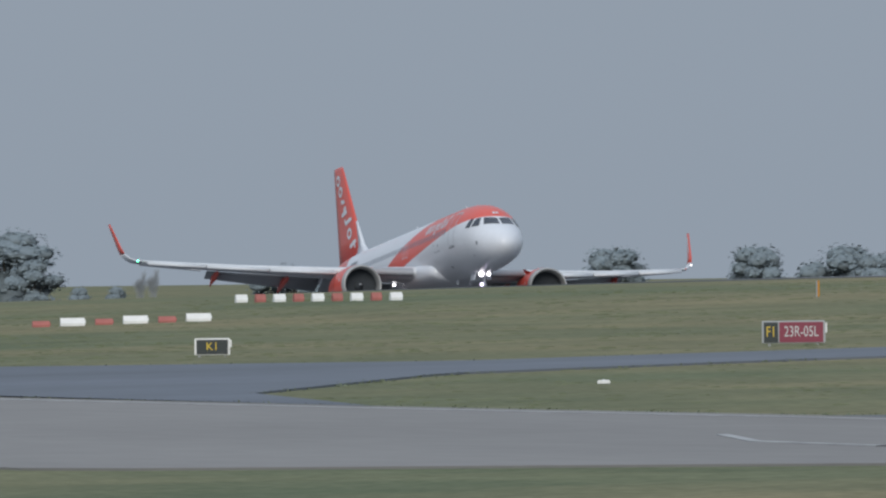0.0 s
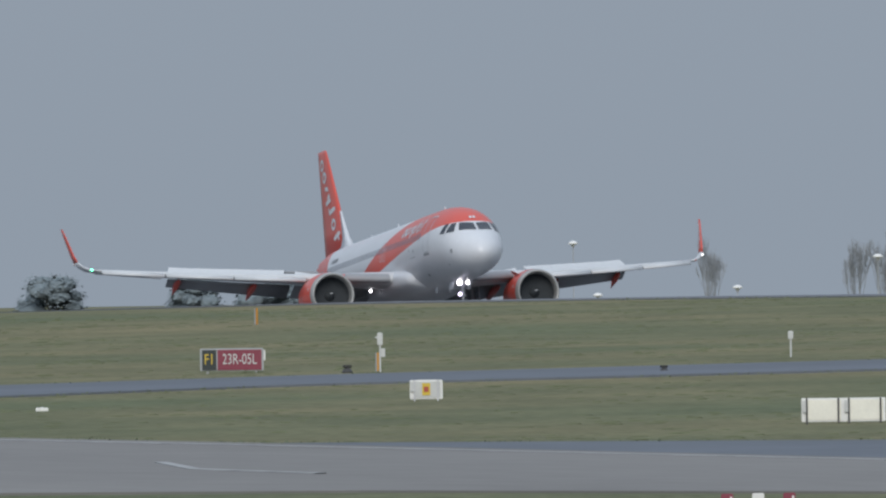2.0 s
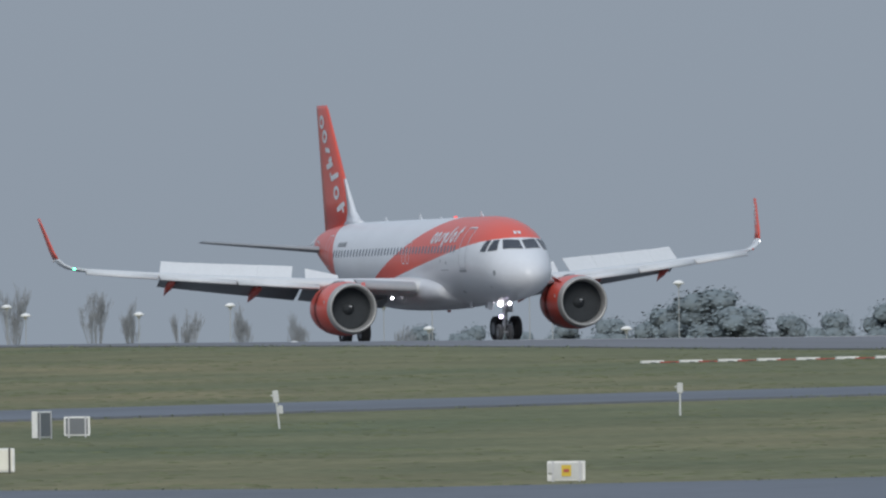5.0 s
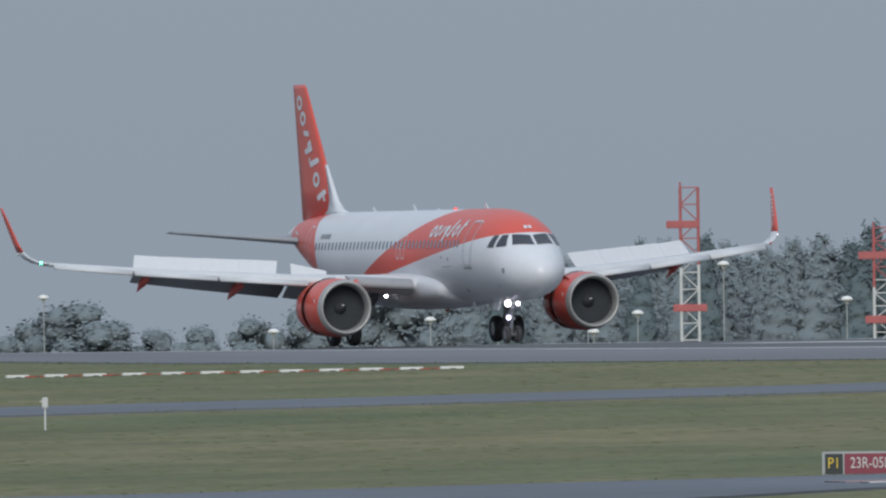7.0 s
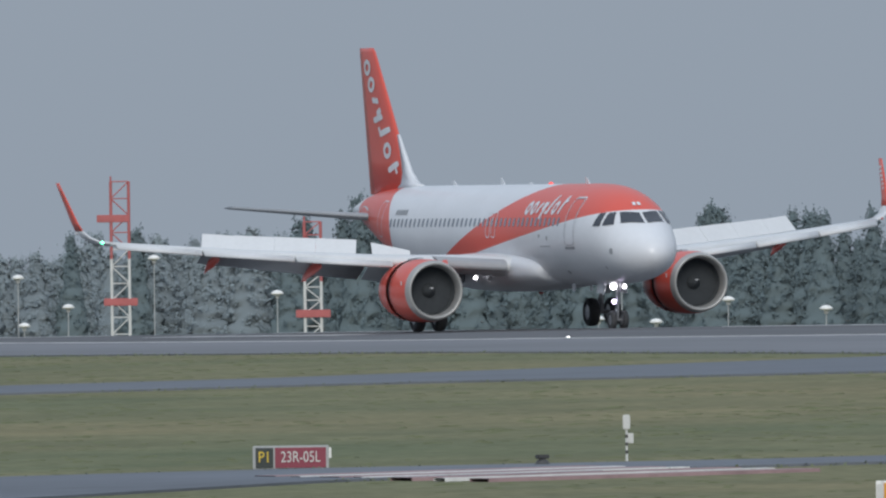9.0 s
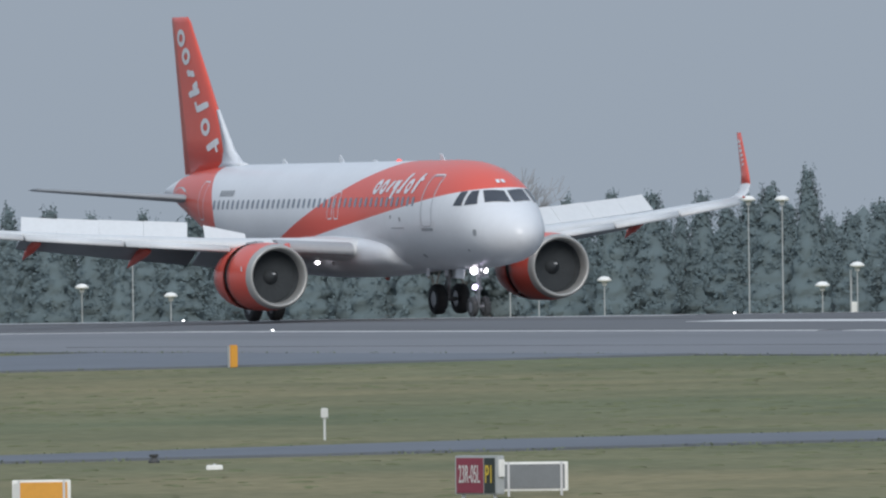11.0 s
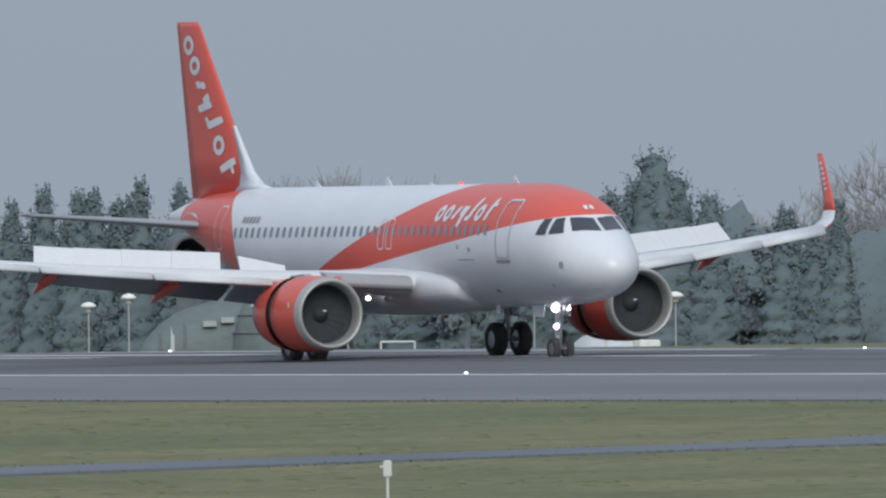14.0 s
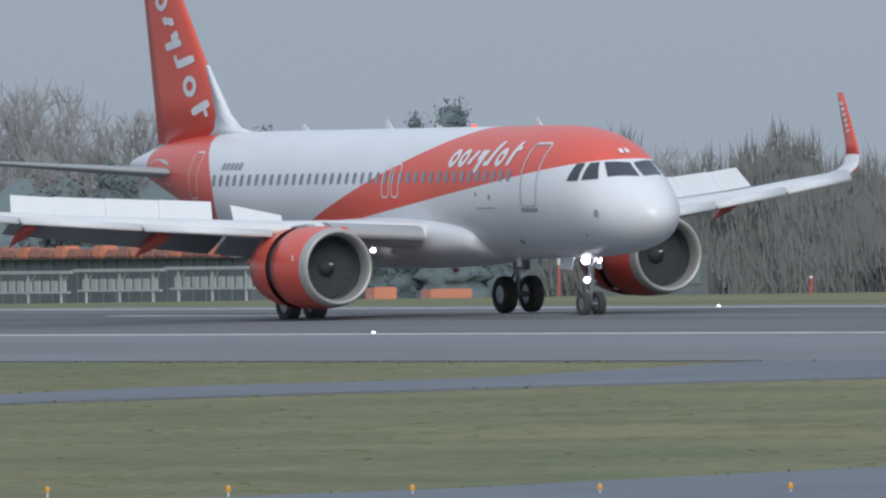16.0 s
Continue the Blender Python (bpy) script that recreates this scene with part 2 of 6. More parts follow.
def lathe(profile, axis="x", seg=48, centre=(0, 0, 0), bm=None, closed=False):
    """Turns (along, radius) pairs round an axis."""
    bm = bm or bmesh.new()
    rings = []
    for u, r in profile:
        ring = []
        for k in range(seg):
            a = k * 2 * math.pi / seg
            p = {"x": (u, r * math.cos(a), r * math.sin(a)), "y": (r * math.cos(a), u, r * math.sin(a)), "z": (r * math.cos(a), r * math.sin(a), u)}[axis]
            ring.append(bm.verts.new(Vector(p) + Vector(centre)))
        rings.append(ring)
    pairs = list(zip(rings, rings[1:])) + ([(rings[-1], rings[0])] if closed else [])
    for p, q in pairs:
        for k in range(seg):
            bm.faces.new((p[k], p[(k + 1) % seg], q[(k + 1) % seg], q[k]))
    bmesh.ops.recalc_face_normals(bm, faces=bm.faces[:])
    return bm


def loft(sections, cap=True, bm=None):
    """Skins closed loops of equal length."""
    bm = bm or bmesh.new()
    rings = [[bm.verts.new(p) for p in s] for s in sections]
    k = len(rings[0])
    for p, q in zip(rings, rings[1:]):
        for i in range(k):
            bm.faces.new((p[i], p[(i + 1) % k], q[(i + 1) % k], q[i]))
    if cap:
        bm.faces.new(rings[0][::-1])
        bm.faces.new(rings[-1])
    bmesh.ops.recalc_face_normals(bm, faces=bm.faces[:])
    return bm


def thing(name, m, label, category, group="", kind=""):
    ob = new(name)
    ob.matrix_world = m
    return tagged(ob, label, category, group, kind)


# ---------------------------------------------------------------- ground
MID = 344.9
PX = [-5000, -2600, -1700, -1283, -1195, -1113, -1052, -1000, -954.6, -876, -798, -755, -690, -603, 0, 2500]
PZ = [-12, -9, -7.6, -4.92, -3.89, -2.8, -1.88, -1.22, -0.83, -0.44, -0.15, 0, -0.02, -0.08, -0.08, -0.08]
HX = [-1600, -1190, -1145, -1101, -1028, -998, -963, -938, -908, -882, -855, -825]
HZ = [1.8, 1.8, 1.95, 1.72, 1.15, 0.92, 0.74, 0.63, 0.50, 0.32, 0.12, 0.0]


def ground_z(x, y):
    z = float(np.interp(x, PX, PZ))
    z += 0.016 * (max(y, -60) - MID) if y < MID else (float(np.interp(x, [-900, -780], [-0.0085, -0.0008])) * (min(y, 900) - 375) if y > 375 else 0)
    return z + float(np.interp(x, HX, HZ)) * float(np.interp(y, [205, 258, 305, 338], [0, 1, 1, 0]))


def build_ground():
    xs = sorted(set([-5000, -4000, -3200, -2600, -2200, -1900, -1700] + list(range(-1600, -300, 8)) + [-250, -100, 100, 400, 900, 1600, 2500]))
    ys = sorted(set([-1500, -700, -300, -100, 0, 60, 100] + list(range(120, 440, 5)) + [470, 500, 550, 600, 700, 900, 1300, 2000, 3200, 4800]))
    grid = [[(x, y, ground_z(x, y)) for y in ys] for x in xs]
    n = len(ys)
    faces = [(i * n + j, (i + 1) * n + j, (i + 1) * n + j + 1, i * n + j + 1) for i in range(len(xs) - 1) for j in range(n - 1)]
    me = bpy.data.meshes.new("ground")
    me.from_pydata([v for r in grid for v in r], [], faces)
    me.materials.append(GRASS)
    me.shade_smooth()
    tagged(new("ground", me), "airfield of short green and straw winter grass", "grass", kind="structure")


def drape(name, a, b, material, lift, label, category, kind="structure", step=8.0, across=6, parent=None):
    """A strip of paving between two border lines, laid on the ground."""
    def resample(line, n):
        d = [0]
        for p, q in zip(line, line[1:]):
            d.append(d[-1] + math.dist(p, q))
        u = np.linspace(0, d[-1], n)
        return list(zip(np.interp(u, d, [p[0] for p in line]), np.interp(u, d, [p[1] for p in line])))
    length = max(sum(math.dist(p, q) for p, q in zip(k, k[1:])) for k in (a, b))
    n = max(2, int(length / step))
    la, lb = resample(a, n), resample(b, n)
    vs, fs = [], []
    for (ax, ay), (bx, by) in zip(la, lb):
        for k in range(-1, across + 2):
            f = min(1, max(0, k / across))
            x, y = ax + (bx - ax) * f, ay + (by - ay) * f
            vs.append((x, y, ground_z(x, y) + (lift if 0 <= k <= across else -0.15)))
    w = across + 3
    for i in range(n - 1):
        for k in range(across + 2):
            fs.append((i * w + k, (i + 1) * w + k, (i + 1) * w + k + 1, i * w + k + 1))
    me = bpy.data.meshes.new(name)
    me.from_pydata(vs, [], fs)
    bm = bmesh.new()
    bm.from_mesh(me)
    bmesh.ops.recalc_face_normals(bm, faces=bm.faces[:])
    bm.faces.ensure_lookup_table()
    if bm.faces[2].normal.z < 0:
        bmesh.ops.reverse_faces(bm, faces=bm.faces[:])
    bm.to_mesh(me)
    bm.free()
    me.materials.append(material)
    ob = new(name, me)
    if parent:
        ob.parent = parent
    return tagged(ob, label, category, kind=kind) if category else ob


build_ground()
PAVED = [([(-776.6, 162.8), (-750.2, 174.4), (-731.9, 181.4), (-712.6, 190.1), (-714.1, 204.3), (-708.6, 221.1), (-701.9, 243.7), (-694.1, 267.9), (-701.3, 296.2)],
          [(-616.6, 161.9), (-650.9, 167.2), (-682.7, 181.6), (-691.1, 197.4), (-683.8, 213.1), (-681.0, 241.4), (-674.5, 263.7), (-661.4, 280.0), (-652.1, 296.2)]),
         ([(-572.3, 162.6), (-546.6, 170.2), (-529.3, 175.1), (-521.9, 184.3), (-516.5, 199.6), (-506.6, 210.2), (-505.7, 225.0), (-498.2, 234.1), (-496.7, 256.6), (-503.5, 272.0), (-500.2, 280.1), (-512.1, 295.5)],
          [(-469.6, 162.1), (-484.4, 178.7), (-498.2, 194.2), (-499.0, 206.5), (-491.5, 218.7), (-487.2, 229.4), (-489.2, 252.4), (-488.4, 261.6), (-486.2, 274.9), (-473.5, 295.2)]),
         ([(-387.6, 161.0), (-377.7, 192.8), (-377.2, 210.2), (-382.1, 222.6), (-385.7, 244.2)],
          [(-310.5, 160.0), (-308.9, 243.4)])]
runway = drape("runway", [(-2600, 297), (-1000, 300), (-825, 301), (-650, 296), (2000, 294)], [(-2600, 376), (2000, 376)], ASPHALT, 0.05, "grey asphalt runway with worn white markings", "runway", step=12, across=16)
drape("taxiway_1", [(-1500, 124.95), (-716.3, 134.4), (-526.4, 130.0), (-495.6, 142.9), (-454.3, 152.6), (300, 149.1)], [(-1500, 153.3), (-655.9, 161.6), (-610.6, 162.2), (-571.3, 162.8), (-454.2, 162.9), (300, 159.6)], CONCRETE, 0.06, "pale grey concrete taxiway", "taxiway", step=6)
drape("taxiway_2", *PAVED[0], ASPHALT2, 0.07, "dark asphalt link taxiway through the grass", "taxiway", step=3)
drape("taxiway_3", *PAVED[1], ASPHALT2, 0.065, "dark asphalt link taxiway with a painted holding position", "taxiway", step=3)
drape("taxiway_4", *PAVED[2], ASPHALT2, 0.07, "dark asphalt link taxiway", "taxiway", step=3)


# ---------------------------------------------------------------- the airliner
# Its space: x forward from the main wheels, y to its left, z up from the ground. s: metres behind the nose tip.
def fx(s):
    return 17.71 - s


FUS_S = [0.0, 0.12, 0.4, 0.8, 1.3, 1.8, 2.3, 2.8, 3.4, 4.2, 5.2, 6.5, 24.0, 26.0, 28.5, 31.0, 33.5, 35.5, 37.0, 37.57]
FUS_TOP = [3.08, 3.40, 3.73, 4.02, 4.30, 4.60, 4.98, 5.30, 5.56, 5.76, 5.89, 5.94, 5.94, 5.94, 5.94, 5.90, 5.74, 5.48, 5.18, 5.02]
FUS_BOT = [2.96, 2.68, 2.43, 2.24, 2.10, 2.01, 1.95, 1.91, 1.87, 1.83, 1.81, 1.80, 1.80, 1.92, 2.40, 3.10, 3.82, 4.38, 4.72, 4.82]
FUS_W = [0.05, 0.40, 0.72, 1.02, 1.27, 1.45, 1.58, 1.68, 1.78, 1.88, 1.95, 1.975, 1.975, 1.96, 1.82, 1.52, 1.08, 0.66, 0.34, 0.14]


def fus(s):
    return [float(np.interp(s, FUS_S, k)) for k in (FUS_TOP, FUS_BOT, FUS_W)]


def fus_point(s, a, off=0.0):
    """A point of the fuselage's skin: a runs from 0 (its right side) over 90 (the top) to 180 degrees."""
    top, bot, w = fus(s)
    c, h = (top + bot) / 2, (top - bot) / 2
    p = Vector((fx(s), -w * math.cos(a), c + h * math.sin(a)))
    nrm = Vector((0, -math.cos(a) / max(w, 0.05), math.sin(a) / max(h, 0.05))).normalized()
    return p + nrm * off


def side_angle(s, z):
    top, bot, w = fus(s)
    return math.asin(max(-1, min(1, (z - (top + bot) / 2) / ((top - bot) / 2))))


def side_point(s, z, side=-1, off=0.0):
    p = fus_point(s, side_angle(s, z), off)
    return Vector((p.x, -side * p.y, p.z)) if side > 0 else p


def livery():
    """White, with an orange band that climbs from behind the wing over the cockpit, and an orange tail."""
    m = mat("airliner_livery", (0.68, 0.70, 0.735), 0.30, var=0.05, scale=0.5)
    n, l = m.node_tree.nodes, m.node_tree.links
    co = n.new("ShaderNodeTexCoord")
    sep = n.new("ShaderNodeSeparateXYZ")
    l.new(co.outputs["Object"], sep.inputs[0])

    def op(kind, a, b):
        k = n.new("ShaderNodeMath")
        k.operation = kind
        for i, v in enumerate((a, b)):
            if isinstance(v, (int, float)):
                k.inputs[i].default_value = v
            else:
                l.new(v, k.inputs[i])
        return k.outputs[0]
    s = op("SUBTRACT", 17.71, sep.outputs[0])
    z = sep.outputs[2]
    above = op("GREATER_THAN", op("ADD", z, op("MULTIPLY", s, 0.112)), 5.10)
    ahead = op("LESS_THAN", op("ADD", s, op("MULTIPLY", z, 3.6)), 32.1)
    band = op("MULTIPLY", above, ahead)
    dz = op("SUBTRACT", z, 3.9)
    tail0 = op("GREATER_THAN", s, op("ADD", 27.9, op("MULTIPLY", op("MULTIPLY", dz, dz), 0.6)))
    tail1 = op("LESS_THAN", op("ADD", s, op("MULTIPLY", z, 0.35)), 36.7)
    mask = op("MAXIMUM", band, op("MULTIPLY", tail0, tail1))
    mix = n.new("ShaderNodeMix")
    mix.data_type = "RGBA"
    b = n["Principled BSDF"]
    old = b.inputs["Base Color"].links[0].from_socket
    l.new(mask, mix.inputs[0])
    l.new(old, mix.inputs[6])
    mix.inputs[7].default_value = (0.68, 0.098, 0.068, 1)
    l.new(mix.outputs[2], b.inputs["Base Color"])
    return m


def patch(corners, side=-1, off=0.012, nu=4, nv=4, bm=None, thick=0.0):
    """A plate on the fuselage's skin with four (s, z) corners."""
    bm = bm or bmesh.new()
    g = []
    for i in range(nu + 1):
        row = []
        for j in range(nv + 1):
            u, v = i / nu, j / nv
            s, z = [(1 - u) * ((1 - v) * corners[0][k] + v * corners[3][k]) + u * ((1 - v) * corners[1][k] + v * corners[2][k]) for k in (0, 1)]
            row.append(bm.verts.new(side_point(s, z, side, off)))
        g.append(row)
    for i in range(nu):
        for j in range(nv):
            f = (g[i][j], g[i + 1][j], g[i + 1][j + 1], g[i][j + 1])
            bm.faces.new(f if side < 0 else f[::-1])
    return bm


def oval(s0, z0, w, h, side=-1, off=0.012, lean=0.0, n=14, power=0.6, bm=None):
    bm = bm or bmesh.new()
    vs = []
    for k in range(n):
        a = k * 2 * math.pi / n
        cx, cz = math.copysign(abs(math.cos(a)) ** power, math.cos(a)) * w / 2, math.copysign(abs(math.sin(a)) ** power, math.sin(a)) * h / 2
        vs.append(bm.verts.new(side_point(s0 + cx - lean * cz, z0 + cz, side, off)))
    bm.faces.new(vs if side > 0 else vs[::-1])
    return bm


def outline(s0, s1, z0, z1, side, width=0.045, off=0.012, bm=None):
    """The rounded frame of a door on the skin."""
    bm = bm or bmesh.new()
    loops = []
    r0 = min(0.2, (s1 - s0) * 0.32)
    for d in (0, width):
        w, h, cs, cz, r = (s1 - s0) / 2 - d, (z1 - z0) / 2 - d, (s0 + s1) / 2, (z0 + z1) / 2, r0 - d
        loop = []
        for qx, qz, a0 in ((1, 1, 0), (-1, 1, 90), (-1, -1, 180), (1, -1, 270)):
            for k in range(5):
                a = radians(a0 + 22.5 * k)
                loop.append((cs + qx * (w - r) + r * math.cos(a), cz + qz * (h - r) + r * math.sin(a)))
            if qx == -qz:                      # the long upright sides follow the skin's curve
                nz = -qz * (h - r)
                for k in range(1, 12):
                    loop.append((loop[-1][0], cz + qz * (h - r) + (nz - qz * (h - r)) * k / 12))
        loops.append([bm.verts.new(side_point(u, v, side, off)) for u, v in loop])
    n = len(loops[0])
    for k in range(n):
        bm.faces.new((loops[0][k], loops[0][(k + 1) % n], loops[1][(k + 1) % n], loops[1][k]))
    return bm


def airfoil(le, chord, thick, axis_y=1.0, n=9, twist=0.0, up=Vector((0, 0, 1))):
    """A wing section: le the leading edge, the chord runs aft."""
    pts = []
    prof = [0, 0.012, 0.05, 0.12, 0.25, 0.4, 0.6, 0.8, 1.0]
    t = [0, 0.18, 0.34, 0.44, 0.5, 0.48, 0.36, 0.19, 0.015]
    for u, h in list(zip(prof, t))[::-1]:
        pts.append(Vector(le) + Vector((-u * chord, 0, 0)) + up * (h * thick * 1.15 - math.sin(twist) * u * chord))
    for u, h in list(zip(prof, t))[1:]:
        pts.append(Vector(le) + Vector((-u * chord, 0, 0)) - up * (h * thick * 0.85 + math.sin(twist) * u * chord))
    return pts


WY = [0.0, 1.97, 6.4, 11.5, 17.0]
W_LE = [11.0, 12.0, 14.25, 16.9, 19.75]
W_CH = [7.6, 6.5, 4.35, 2.95, 1.55]
W_Z = [2.45, 2.58, 2.92, 3.38, 4.0]
W_TH = [1.05, 0.92, 0.55, 0.35, 0.17]


def wing_at(y):
    return [float(np.interp(y, WY, k)) for k in (W_LE, W_CH, W_Z, W_TH)]


GREYSLAT = mat("grey_slat_paint", (0.31, 0.325, 0.35), 0.45, var=0.08, scale=0.8)


def build_wing(root, sg):
    side = "left" if sg > 0 else "right"
    cut = 0.80
    secs = []
    for y in (0.6, 1.97, 4.2, 6.4, 9.0, 11.5, 14.2, 16.75):
        le, ch, z, th = wing_at(y)
        c = cut if y < 13.0 else 0.98
        secs.append(airfoil((fx(le), sg * y, z), ch * c, th))
    wing = part("wing", loft(secs), GREYWING, root, "pale grey swept wing with raised spoilers", smooth=True)
    # slats, let down ahead of the leading edge
    secs = []
    for y in (2.35, 4.9):
        le, ch, z, th = wing_at(y)
        secs.append(airfoil((fx(le) + 0.42, sg * y, z - 0.02), 1.7, 0.50, twist=-0.10))
    part("inboard_slat", loft(secs), GREYSLAT, wing, "grey inboard slat", smooth=False)
    for y0, y1 in ((6.5, 10.0), (10.1, 13.4), (13.5, 16.6)):
        secs = []
        for y in (y0, y1):
            le, ch, z, th = wing_at(y)
            secs.append(airfoil((fx(le) + 0.22, sg * y, z - 0.17), 0.62, 0.2, twist=-0.42))
        part("slat", loft(secs), GREYWING, wing, smooth=True)
    # flaps, let down behind the wing
    for y0, y1, ang in ((2.1, 6.3, 0.52), (6.5, 12.9, 0.55)):
        secs = []
        for y in (y0, (y0 + y1) / 2, y1):
            le, ch, z, th = wing_at(y)
            fc = 0.27 * ch if y > 3 else 1.55
            secs.append(airfoil((fx(le + ch * cut - 0.12), sg * y, z - 0.10), fc, fc * 0.16, twist=ang))
        # Dark grey instead of wing grey puts the underside's shade into the colour.
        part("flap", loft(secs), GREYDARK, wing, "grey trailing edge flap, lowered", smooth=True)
    # aileron
    secs = []
    for y in (13.1, 16.6):
        le, ch, z, th = wing_at(y)
        secs.append(airfoil((fx(le + ch * 0.97), sg * y, z), 0.28, 0.05, twist=0.1))
    part("aileron", loft(secs), GREYWING, wing)
    # flap track fairings
    for y in (4.9, 8.5, 12.4):
        le, ch, z, th = wing_at(y)
        x0, x1 = fx(le + ch * 0.52), fx(le + ch + 0.75)
        prof = [(x0, 0.02), (x0 - 0.3, 0.13), (x0 - 1.0, 0.2), ((x0 + x1) / 2, 0.21), (x1 + 0.5, 0.13), (x1, 0.02)]
        bm = lathe(prof, "x", 12)
        for v in bm.verts:
            f = max(0, (x0 - v.co.x) / (x0 - x1))
            v.co = Vector((v.co.x, sg * y + v.co.y * 0.8, z - th * 0.42 - 0.08 - 0.62 * f ** 2 + v.co.z * 1.15))
        part("flap_fairing", bm, ORANGE, wing, "orange flap track fairing", smooth=True)
    # sharklet, curving up from the tip
    secs = []
    for k in range(9):
        f = k / 8
        a = min(1, f / 0.45) * radians(78)
        if f <= 0.45:
            r = 0.95
            y, z = 16.75 + r * math.sin(a), 4.0 + r * (1 - math.cos(a))
        else:
            y, z = 16.75 + 0.95 * math.sin(a) + (f - 0.45) / 0.55 * 0.26, 4.0 + 0.95 * (1 - math.cos(a)) + (f - 0.45) / 0.55 * 1.78
        y += 0.10 * f
        le, ch = 19.75 + f * 2.65 + 0.1 * f * f, float(np.interp(f, [0, 0.25, 0.5, 1], [1.55, 1.1, 0.80, 0.42]))
        up = Vector((0, -sg * math.sin(a), math.cos(a)))
        secs.append(airfoil((fx(le), sg * y, z), ch, 0.16 - 0.11 * f, up=up))
    part("sharklet_base", loft(secs[:4]), GREYWING, wing, smooth=True)
    part("sharklet", loft(secs[3:]), ORANGE, wing, "orange upturned wing tip", smooth=True)
    for k in range(6):                                   # white lettering blocks on the inner face
        f = 0.62 + k * 0.055
        y = 16.75 + 0.95 * math.sin(radians(78)) + (f - 0.45) / 0.55 * 0.26 + 0.10 * f - 0.045
        z = 4.0 + 0.95 * (1 - math.cos(radians(78))) + (f - 0.45) / 0.55 * 1.78
        s = 19.97 + f * 2.65
        part("wingtip_mark", box(bmesh.new(), fx(s + 0.22), fx(s), -0.008, 0.008, z - 0.06, z + 0.05, m=Matrix.Translation((0, sg * y, 0))), WHITE, wing)
    bm = bmesh.new()
    bmesh.ops.create_uvsphere(bm, u_segments=10, v_segments=6, radius=0.055, matrix=Matrix.Translation((fx(20.0), sg * 17.05, 4.05)))
    part("position_lamp", bm, NAVG if sg < 0 else PLASTICR, wing, "small position lamp")
    bm = bmesh.new()
    bmesh.ops.create_uvsphere(bm, u_segments=10, v_segments=6, radius=0.06, matrix=Matrix.Translation((fx(21.2), sg * 17.75, 4.45)))
    part("strobe_lamp", bm, ALU if sg < 0 else NAVW, wing, "small white lamp")
    # landing lamp under the wing root
    bm = lathe([(0, 0.0), (0.02, 0.045), (0.0, 0.07), (-0.12, 0.06), (-0.2, 0.0)], "x", 16, (fx(14.6), sg * 2.75, 2.18))
    part("landing_lamp", bm, LAMPW if sg < 0 else STEEL, wing, "bright landing lamp under the wing")
    bm = lathe([(0, 0.0), (0.02, 0.05), (0.0, 0.08), (-0.12, 0.06), (-0.2, 0.0)], "x", 12, (fx(14.3), sg * 2.25, 2.13))
    part("landing_lamp", bm, ALU, wing)
    return wing


SPOILERS = []


def build_spoilers(root, sg):
    """Panels hinged on the wing's upper side; each keyed up after touchdown."""
    for y0, y1, c in ((4.8, 6.35, 0.78), (7.0, 8.572, 0.90), (8.578, 10.172, 0.88), (10.178, 11.722, 0.86), (11.728, 13.0, 0.84)):
        le, ch, z, th = wing_at((y0 + y1) / 2)
        le0, ch0, z0, th0 = wing_at(y0)
        le1, ch1, z1, th1 = wing_at(y1)
        h0 = Vector((fx(le0 + ch0 * 0.66), sg * y0, z0 + th0 * 0.42))
        h1 = Vector((fx(le1 + ch1 * 0.66), sg * y1, z1 + th1 * 0.42))
        xa = (h1 - h0).normalized()
        back = Vector((-1, 0, 0))
        za = xa.cross(back).normalized()
        if za.z < 0:
            za = -za
        ya = za.cross(xa)
        w = (h1 - h0).length
        bm = bmesh.new()
        sgn = 1 if ya.dot(back) > 0 else -1
        box(bm, 0, w, 0 if sgn > 0 else -c, c if sgn > 0 else 0, -0.01, 0.035, bevel=0.008)
        if y0 < 6:                             # the inner panel narrows towards the fuselage
            for v in bm.verts:
                v.co.y *= 0.45 + 0.55 * v.co.x / w
        ob = part("spoiler", bm, GREYWING, root, "pale grey spoiler panel, raised")
        m = Matrix((xa, ya, za)).transposed().to_4x4()
        m.translation = h0
        SPOILERS.append((ob, m, sgn))


SLEEVES = []


